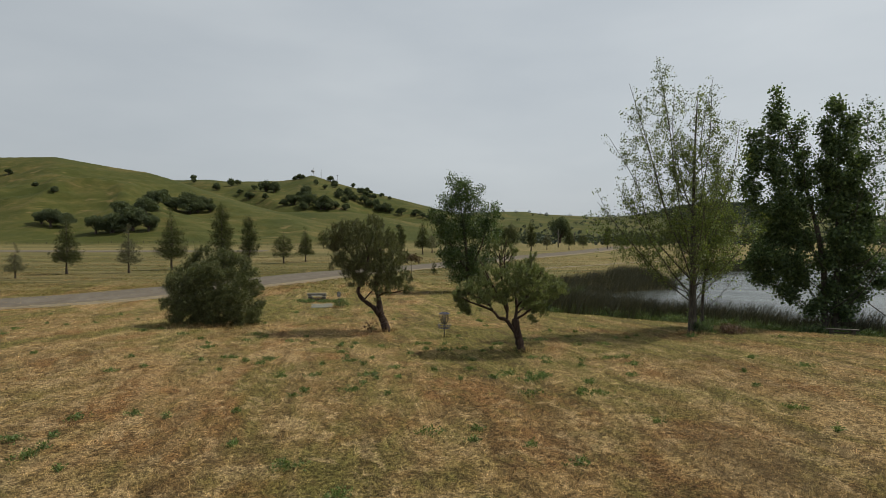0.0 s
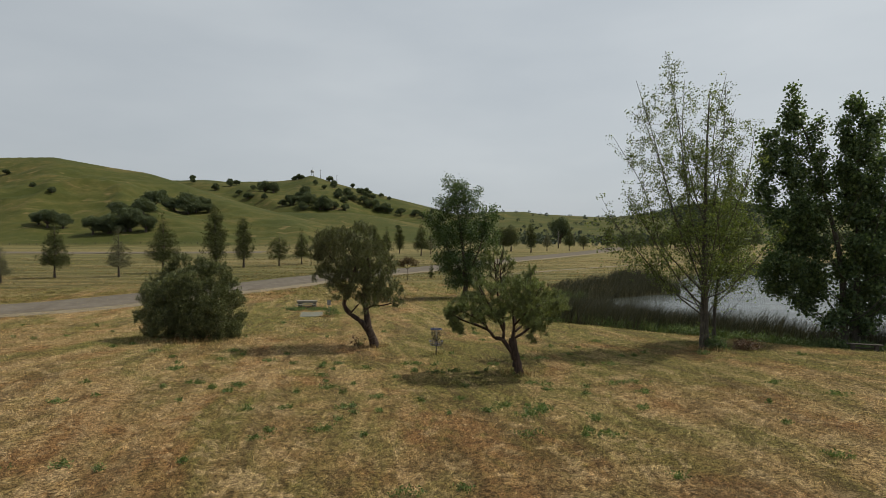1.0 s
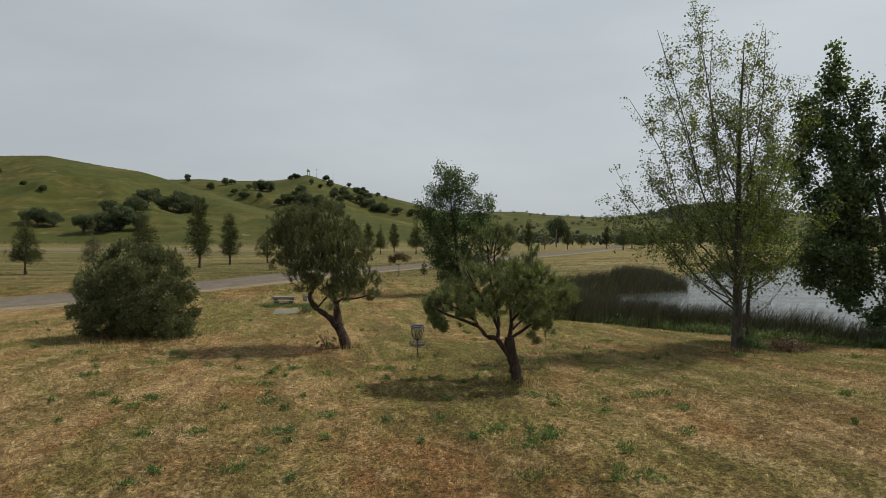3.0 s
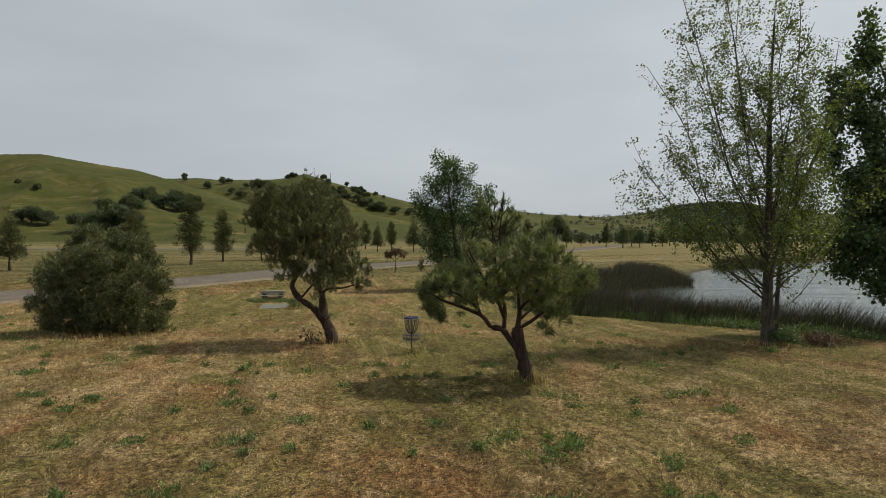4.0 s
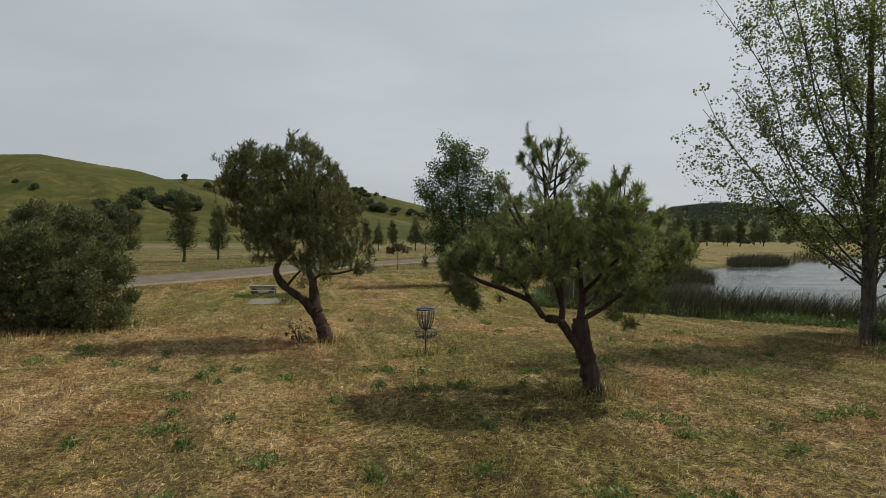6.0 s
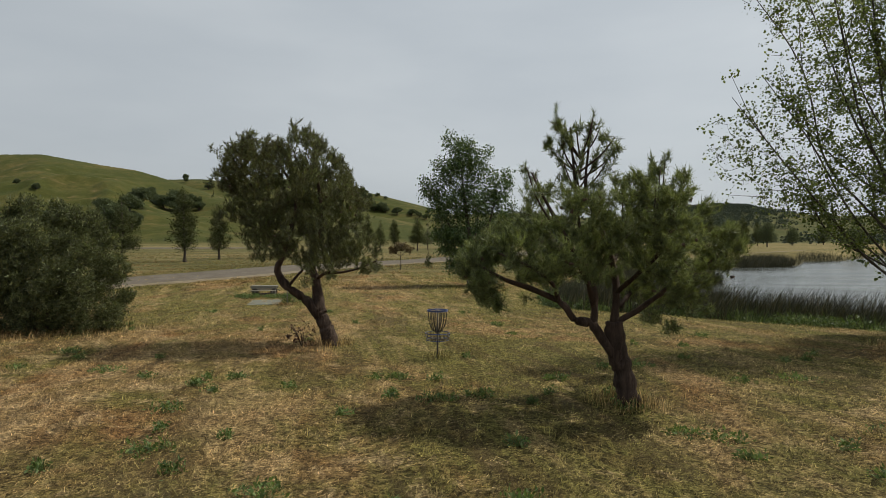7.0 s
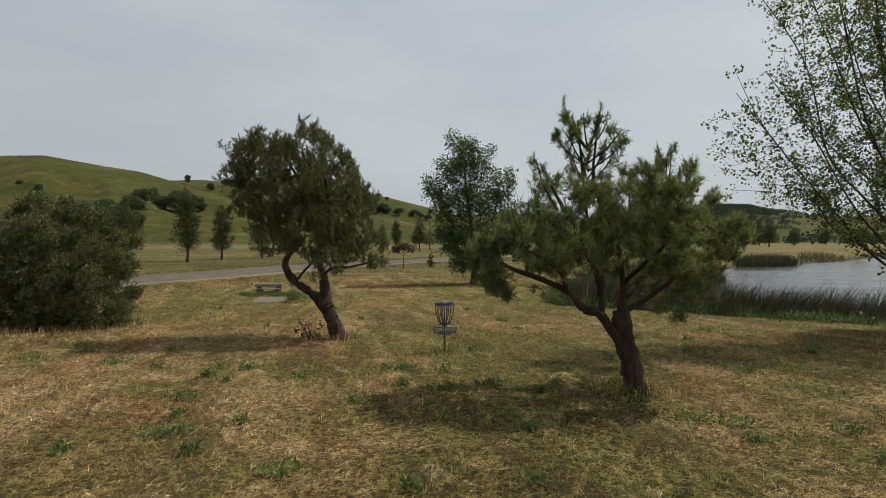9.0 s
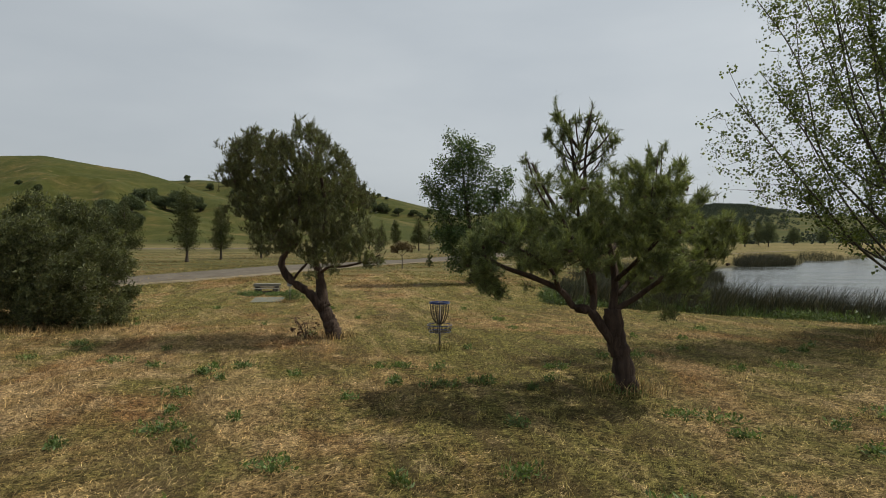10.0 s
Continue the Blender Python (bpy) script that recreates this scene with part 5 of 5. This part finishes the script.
def build_grass():
    """Straw in loose tufts that lean every way."""
    rng = np.random.RandomState(110)
    x, y = in_view(150000, 9.5, 80, rng, 1.35)
    k = (pond_far(x, y) > 4.6) & (waves(x, y, 60, 2.3) + 0.8 * rng.normal(size=len(x)) > -0.5)
    x, y = x[k], y[k]
    size = rng.gamma(4, 0.25, size=len(x)) * (1 + 0.5 * waves(x, y, 61, 3.1))
    per = 12
    n = len(x) * per
    px = np.repeat(x, per) + rng.normal(size=n) * 0.05 * np.repeat(size + 0.5, per)
    py = np.repeat(y, per) + rng.normal(size=n) * 0.05 * np.repeat(size + 0.5, per)
    a = rng.rand(n, 1) * 6.283
    lie = rng.uniform(0.3, 2.6, size=(n, 1))
    long = np.repeat(size, per)[:, None] * rng.uniform(0.03, 0.105, size=(n, 1)) + 0.02
    p = np.c_[px, py, ground_z(px, py) - 0.01]
    d = unit(np.c_[np.cos(a) * lie, np.sin(a) * lie, np.ones(n)])
    side = np.c_[-np.sin(a), np.cos(a), 0 * a] * (0.001 + 0.00012 * py[:, None])
    v = np.stack([p - side, p + side, p + d * long], 1).reshape(-1, 3)
    me = mesh_of("grass", v, np.arange(3 * n).reshape(-1, 3), M_GRASS)
    me.attributes.new("lush", "FLOAT", "POINT").data.foreach_set("value", np.repeat(np.clip(lush_at(px, py), 0, 1), 3).astype(np.float32))
    tone = 0.42 * rng.normal(size=len(x)).clip(-1.6, 2.2) + 0.05
    me.attributes.new("tone", "FLOAT", "POINT").data.foreach_set("value", np.repeat(tone, per * 3).astype(np.float32))
    tagged(new("grass", me), "dry straw-coloured mown grass with green patches", "grass", kind="stuff")


def build_litter():
    """Fine broken straw that lies flat between the tufts of the open lawn."""
    rng = np.random.RandomState(115)
    n = 420000
    y = 17 + 24 * rng.rand(n) ** 1.5 - 6.5 * rng.rand(n) ** 1.6
    x = (rng.rand(n) * 2 - 1) * (0.75 * np.maximum(y - 13, 0) + 4.5 + 4 * rng.rand(n))
    k = waves(x, y, 62, 1.7) + 0.7 * waves(x, y, 63, 0.6) + 0.7 * rng.normal(size=n) > -0.55
    x, y = x[k], y[k]
    n = len(x)
    a = (0.35 + 1.1 * rng.normal(size=n) + 0.8 * waves(x, y, 64, 5))[:, None]
    p = np.c_[x, y, ground_z(x, y) + 0.012 + 0.05 * rng.rand(n) ** 2]
    d = unit(np.c_[np.cos(a), np.sin(a), rng.uniform(-0.1, 0.55, size=(n, 1))])
    side = np.c_[-np.sin(a), np.cos(a), 0.6 + 0 * a] * (0.0012 + 0.00007 * y[:, None])
    v = np.stack([p - side, p + side, p + d * rng.uniform(0.03, 0.11, size=(n, 1))], 1).reshape(-1, 3)
    me = mesh_of("straw_litter", v, np.arange(3 * n).reshape(-1, 3), M_GRASS)
    me.attributes.new("lush", "FLOAT", "POINT").data.foreach_set("value", np.repeat(np.clip(lush_at(x, y) - 0.25, 0, 1), 3).astype(np.float32))
    tone = 0.3 * waves(x, y, 65, 0.7) + 0.22 * waves(x, y, 68, 0.23)
    me.attributes.new("tone", "FLOAT", "POINT").data.foreach_set("value", np.repeat(tone, 3).astype(np.float32))
    tagged(new("straw_litter", me), "fine pale straw lying flat on the lawn", "straw", kind="stuff")


def build_weeds():
    """Low dark green weeds in loose patches."""
    rng = np.random.RandomState(120)
    spots = [(-6.4, 28.4), (-4.3, 26.8), (5.65, 23.3), (-0.33, 21.45)]
    x, y = in_view(2600, 10, 46, rng, 1.1)
    k = (pond_far(x, y) > 5) & (waves(x, y, 70, 8.0) + 0.35 * rng.normal(size=len(x)) > 0.15)
    spots += list(zip(x[k], y[k]))[:110]
    y = 17.5 + 15 * rng.rand(600)
    x = (rng.rand(600) * 2 - 1) * (0.7 * (y - 13) + 2)
    k = waves(x, y, 71, 5.0) + 0.4 * rng.normal(size=600) > 0.1
    spots += list(zip(x[k], y[k]))[:62]
    c = []
    for x, y in spots:
        s = 0.04 + 0.13 * rng.rand() ** 2
        m = int(8 + 170 * s)
        c.append(np.c_[x + rng.normal(size=m) * s * 1.2, y + rng.normal(size=m) * s, rng.rand(m) * 0.09])
    c = np.concatenate(c)
    c[:, 2] += ground_z(c[:, 0], c[:, 1])
    v, f = leaves(c, np.tile([0, 0, 1.0], (len(c), 1)), 8, 0.035, 0.06, 0.026, rng, -0.2)
    tagged(new("weeds", mesh_of("weeds", v, f, M_WEED)), "low dark green weeds in the dry lawn", "weeds", kind="stuff")


def build_tufts():
    """Long dry grass that the mower leaves round the shrub, trunks and post."""
    rng = np.random.RandomState(130)
    s = []
    for x, y, wide, count in ((-14.9, 37.4, 3.0, 2600), (3.48, 25.9, 0.55, 260), (-3.3, 33.9, 0.6, 260), (0.08, 31.1, 0.3, 70), (14.3, 32.9, 0.9, 420), (-9.1, 50.8, 0.8, 300), (-12.5, 57.4, 1.3, 500)):
        a, d = rng.rand(count) * 6.283, wide * (0.75 + 0.3 * rng.normal(size=count))
        s.append(np.c_[x + np.cos(a) * d, y + np.sin(a) * d])
    s = np.concatenate(s)
    s = np.c_[s, ground_z(s[:, 0], s[:, 1]) - 0.02]
    v, f = blades(s, 0.34, 0.013, (0.05, 0), rng, 0.6)
    tagged(new("long_grass", mesh_of("long_grass", v, f, M_GRASS)), "long dry grass left round trunks and shrub", "grass", kind="stuff")


def build_plain_tufts():
    """Coarser straw and weeds beyond the road, in rows and along its verges."""
    rng = np.random.RandomState(140)
    n = 90000
    y = 62 + 118 * rng.rand(n) ** 1.2
    x = (rng.rand(n) * 2 - 1) * 0.84 * y
    far = road_far(x, y)
    k = (far > 6.6) & (pond_far(x, y) > 4) & (waves(x * 0.3, y * 1.4, 66, 11) + 0.8 * step01(16, 8, far) + 0.5 * rng.normal(size=n) > 0.35)
    x, y = np.repeat(x[k], 5), np.repeat(y[k], 5)
    n = len(x)
    x, y = x + rng.normal(size=n) * 0.15, y + rng.normal(size=n) * 0.15
    s = np.c_[x, y, ground_z(x, y) - 0.02]
    v, f = blades(s, 0.2, 0.035, (0.05, 0), rng, 0.6)
    me = mesh_of("plain_grass", v, f, M_GRASS)
    me.attributes.new("lush", "FLOAT", "POINT").data.foreach_set("value", np.repeat(np.clip(0.45 + 0.6 * waves(x, y, 67, 14), 0, 1), 5).astype(np.float32))
    tagged(new("grass", me), "rough straw-coloured grass beside the road and plain", "grass", kind="stuff")


build_plain_tufts()
build_grass()
build_litter()
build_weeds()
build_tufts()


# ---- disc golf basket ----
def ring(radius, tube_r, z, n=28, sides=6):
    a = np.linspace(0, 2 * np.pi, n + 1)
    p = np.c_[np.cos(a) * radius, np.sin(a) * radius, np.full(n + 1, z)]
    return tube(p, np.full(n + 1, tube_r), sides, False)


def rod(a, b, r, sides=6):
    return tube([a, b], [r, r], sides)


def chain(points, size=0.017):
    """A run of small oval links, each turned against the last."""
    pile = Pile()
    line = smooth_path(points, 60)
    for i in range(0, 58, 2):
        a, b = line[i], line[i + 2]
        w = unit(b - a)
        s = unit(np.cross(w, [0.3, 1, 0.1])) if i % 4 else unit(np.cross(w, [1, -0.3, 0.1]))
        m, h = (a + b) / 2, np.linalg.norm(b - a) * 0.62
        ang = np.arange(7) / 6 * 2 * np.pi
        pts = m + np.cos(ang)[:, None] * w * h + np.sin(ang)[:, None] * s * size * 0.55
        pile.add(*tube(pts, np.full(7, 0.0065), 3, False))
    return pile.get()


def basket(x, y):
    root = thing("disc_golf_basket", x, y, None, 12, "disc golf basket with blue rims and hanging steel chains", "disc golf basket")
    part("pole", (*rod((0, 0, -0.15), (0, 0, 1.36), 0.024, 12), True), M_STEEL, root, "grey steel pole")
    band = Pile()
    for z in (1.305, 1.335):
        band.add(*ring(0.275, 0.008, z))
    a = np.linspace(0, 2 * np.pi, 29)
    outer = np.c_[np.cos(a) * 0.275, np.sin(a) * 0.275, np.full(29, 1.305)]
    v = np.r_[outer, outer + [0, 0, 0.03], outer * [0.97, 0.97, 1], outer * [0.97, 0.97, 1] + [0, 0, 0.03]]
    band.add(v, [(i, i + 1, i + 30, i + 29) for i in range(28)] + [(i + 58, i + 87, i + 88, i + 59) for i in range(28)])
    holder = part("chain_holder", band.get(), M_BLUE, root, "blue metal rim band")
    for k in range(6):
        t = k * math.pi / 3
        part("spoke", (*rod((0, 0, 1.345), (0.27 * math.cos(t), 0.27 * math.sin(t), 1.335), 0.006), True), M_BLUE, holder)
    for k in range(12):
        t = k * math.pi / 6
        c, s = math.cos(t), math.sin(t)
        part("chain", chain([(0.255 * c, 0.255 * s, 1.28), (0.235 * c, 0.235 * s, 1.05), (0.15 * c, 0.15 * s, 0.82), (0.035 * c, 0.035 * s, 0.74)]), M_CHAIN, root, "outer steel chain")
    for k in range(6):
        t = k * math.pi / 3 + 0.26
        c, s = math.cos(t), math.sin(t)
        part("chain", chain([(0.14 * c, 0.14 * s, 1.29), (0.12 * c, 0.12 * s, 1.05), (0.07 * c, 0.07 * s, 0.85), (0.03 * c, 0.03 * s, 0.75)]), M_CHAIN, root)
    cage = Pile()
    cage.add(*ring(0.335, 0.009, 0.72))
    cage.add(*ring(0.30, 0.008, 0.535))
    cage.add(*ring(0.32, 0.006, 0.63))
    rim = part("cage_rim", cage.get(), M_BLUE, root, "blue basket rim")
    for k in range(16):
        t = k * math.pi / 8
        c, s = math.cos(t), math.sin(t)
        part("cage_wire", (*rod((0.335 * c, 0.335 * s, 0.72), (0.30 * c, 0.30 * s, 0.535), 0.006, 5), True), M_CHAIN, rim)
    floor = Pile()
    for r in (0.1, 0.2):
        floor.add(*ring(r, 0.005, 0.535, 20, 4))
    for k in range(12):
        t = k * math.pi / 6
        floor.add(*rod((0, 0, 0.535), (0.30 * math.cos(t), 0.30 * math.sin(t), 0.535), 0.005, 4))
    part("cage_floor", floor.get(), M_CHAIN, rim)
    part("collar", (*rod((0, 0, 0.70), (0, 0, 0.77), 0.036, 12), True), M_STEEL, root)
    return root


basket(0.08, 31.1)


# ---- benches, sign, slab ----
def picnic_table(x, y, turn):
    root = thing("picnic_table", x, y, None, turn, "bleached wooden picnic table with bench seats on the grass", "table")
    for k in range(5):
        part("tabletop_plank", box(-0.92, -0.36 + k * 0.145, 0.69, 0.92, -0.225 + k * 0.145, 0.755), M_WOOD, root)
    for s in (-1, 1):
        for k in range(2):
            y0 = s * 0.66 - 0.14 + k * 0.145
            part("seat_plank", box(-0.92, y0, 0.41, 0.92, y0 + 0.135, 0.45), M_WOOD, root)
    for s in (-1, 1):
        part("crossbeam", box(s * 0.6 - 0.06, -0.8, 0.27, s * 0.6 + 0.045, 0.78, 0.405), M_DARKWOOD, root)
        part("top_batten", box(s * 0.6 - 0.045, -0.34, 0.63, s * 0.6 + 0.045, 0.34, 0.705), M_DARKWOOD, root)
        part("pedestal", box(s * 0.62 - 0.17, -0.3, -0.05, s * 0.62 + 0.17, 0.3, 0.325, 0.02), M_DARKWOOD, root, "dark heavy pedestal")
        for q in (-1, 1):
            bm = box(-0.13, -0.07, -0.05, 0.13, 0.07, 0.72)
            bmesh.ops.transform(bm, matrix=Matrix.Translation((s * 0.69, q * 0.42, 0)) @ Matrix.Rotation(radians(q * 22), 4, "X"), verts=bm.verts)
            part("leg", bm, M_DARKWOOD, root)
    # dark block added to stand in for the shade beneath the tabletop
    part("footing", box(-0.8, -0.32, -0.05, 0.8, 0.32, 0.2, 0.02), M_DARKWOOD, root, "added dark block in place of the shade under the table")
    for q in (-1, 1):
        part("side_rail", box(-0.9, q * 0.37 - 0.025, 0.56, 0.9, q * 0.37 + 0.025, 0.685), M_WOOD, root)
    return root


def plank_bench(x, y, turn):
    root = thing("bench", x, y, None, turn, "low weathered plank bench on the pond bank", "bench")
    part("seat", box(-0.85, -0.15, 0.42, 0.85, 0.15, 0.475, 0.012), M_DARKWOOD, root)
    for s in (-1, 1):
        part("leg", box(s * 0.55 - 0.09, -0.13, -0.1, s * 0.55 + 0.09, 0.13, 0.417, 0.012), M_DARKWOOD, root)
    part("stretcher", box(-0.45, -0.03, 0.2, 0.45, 0.03, 0.28), M_DARKWOOD, root)
    return root


def hole_sign(x, y):
    root = thing("tee_sign", x, y, None, -8, "small grey sign board on a thin metal post", "sign")
    part("post", (*rod((0, 0, -0.2), (0, 0, 1.4), 0.028, 8), True), M_STEEL, root)
    board = part("board", box(-0.15, -0.05, 1.0, 0.15, -0.03, 1.42, 0.008), M_SIGN, root, "grey sign board")
    for k in range(4):
        part("text_bar", box(-0.11, -0.054, 1.33 - k * 0.07, 0.11 - 0.04 * (k % 2), -0.0515, 1.36 - k * 0.07, 0), M_WHITE, board)
    return root


def low_growth(name, x, y, wide, high, count, leaf_mat, label, category, seed, leaf=(0.09, 0.035)):
    """A small shrubby clump: a few stems and small leaves."""
    r = np.random.RandomState(seed)
    stems = [([(0, 0, -0.05), (wide * 0.4 * math.cos(a), wide * 0.3 * math.sin(a), high * 0.5), (wide * 0.8 * math.cos(a), wide * 0.6 * math.sin(a), high * r.uniform(0.7, 1))], 0.014, 0.004) for a in r.rand(6) * 6.283]
    return plant(name, x, y, stems, [(0, 0, high * 0.5, wide, wide * 0.7, high * 0.5)], count, dict(per=10, spread=0.05, length=leaf[0], width=leaf[1]), M_BARK, leaf_mat, label, category, seed, twig=(0.006, 0.002))


low_growth("shrub", 14.75, 32.7, 0.6, 0.75, 170, M_DARKLEAF, "dark leafy suckers round the poplar foot", "shrub", 301)
low_growth("shrub", 16.6, 33.0, 0.9, 0.55, 150, M_DRY, "reddish-brown dried low shrub near the poplar", "shrub", 302)
low_growth("shrub", -4.15, 33.6, 0.45, 0.75, 16, M_DRY, "twiggy low shoot beside the pine trunk", "shrub", 303, (0.1, 0.04))
low_growth("weed_clump", -9.0, 51.2, 0.7, 0.85, 130, M_WEED, "tall green weeds round the sign post", "weeds", 304)
low_growth("weed_clump", -13.2, 55.6, 1.0, 0.3, 150, M_WEED, "green weeds in front of the picnic table", "weeds", 305)
low_growth("weed_clump", -11.2, 55.8, 1.2, 0.25, 150, M_WEED, "green weeds in front of the picnic table", "weeds", 306)
picnic_table(-12.55, 57.4, 6)
plank_bench(23.9, 34.4, -22)
hole_sign(-9.14, 50.7)
pad = thing("tee_pad", -11.0, 52.4, None, 12, "pale concrete tee slab set in the grass", "concrete slab")
part("slab", box(-0.95, -1.6, -0.1, 0.95, 1.6, 0.04, 0.015), M_CONCRETE, pad)


# ---- the look-out on the hill, poles and fence ----
def tower(x, y):
    root = thing("lookout_tower", x, y, None, 15, "small white hilltop tank tower with aerial", "tower")
    for sx in (-1, 1):
        for sy in (-1, 1):
            part("leg", (*rod((sx * 1.8, sy * 1.8, -2), (sx * 1.4, sy * 1.4, 5.5), 0.22), True), M_STEEL, root)
    tank = part("tank", (*tube([(0, 0, 4.8), (0, 0, 5.0), (0, 0, 8.4), (0, 0, 9.2)], [2.2, 2.6, 2.6, 0.6], 14), True), M_WHITE, root, "white tank")
    part("aerial", (*rod((0.8, 0, 8.5), (0.8, 0, 13), 0.12), True), M_STEEL, tank)
    for z in (2.0, 4.0):
        part("brace", (*rod((-1.7, -1.7, z - 1), (1.7, -1.7, z + 1), 0.12), True), M_STEEL, root)
    return root


tower(-213.5, 948)


def mast(x, y, h):
    root = thing("mast", x, y, None, 0, "thin pole on the hill ridge", "pole", "hill poles")
    part("pole", (*tube([(0, 0, -1), (0, 0, h)], [0.35, 0.2], 6), True), M_DARKWOOD, root)
    part("crossarm", box(-1.2, -0.12, h - 1.2, 1.2, 0.12, h - 0.9, 0.02), M_DARKWOOD, root)


for mx, my, mh in ((-200, 948, 14), (-172, 940, 14), (885, 1850, 26), (905, 1860, 26), (60, 300, 9), (96, 420, 9)):
    mast(mx, my, mh)


def fence(x0, y0, x1, y1, n):
    root = thing("fence", x0, y0, 0, 0, "old wooden post and wire fence below the hill", "fence")
    bm = box(-0.08, -0.08, -0.3, 0.08, 0.08, 1.35, 0.02)
    me = bpy.data.meshes.new("post")
    bm.to_mesh(me)
    bm.free()
    me.materials.append(M_DARKWOOD)
    tops = []
    for k in range(n):
        dx, dy = (x1 - x0) * k / (n - 1), (y1 - y0) * k / (n - 1)
        z = float(ground_z(x0 + dx, y0 + dy))
        ob = new("post", me)
        ob.parent = root
        ob.matrix_basis = pose(dx, dy, z, 0, 0, 7 * k)
        tops.append((dx, dy, z))
    for h in (0.5, 0.85, 1.2):
        part("wire", tube(np.array(tops) + [0, 0, h], np.full(n, 0.012), 3), M_CHAIN, root)


fence(-320, 322, -60, 352, 75)
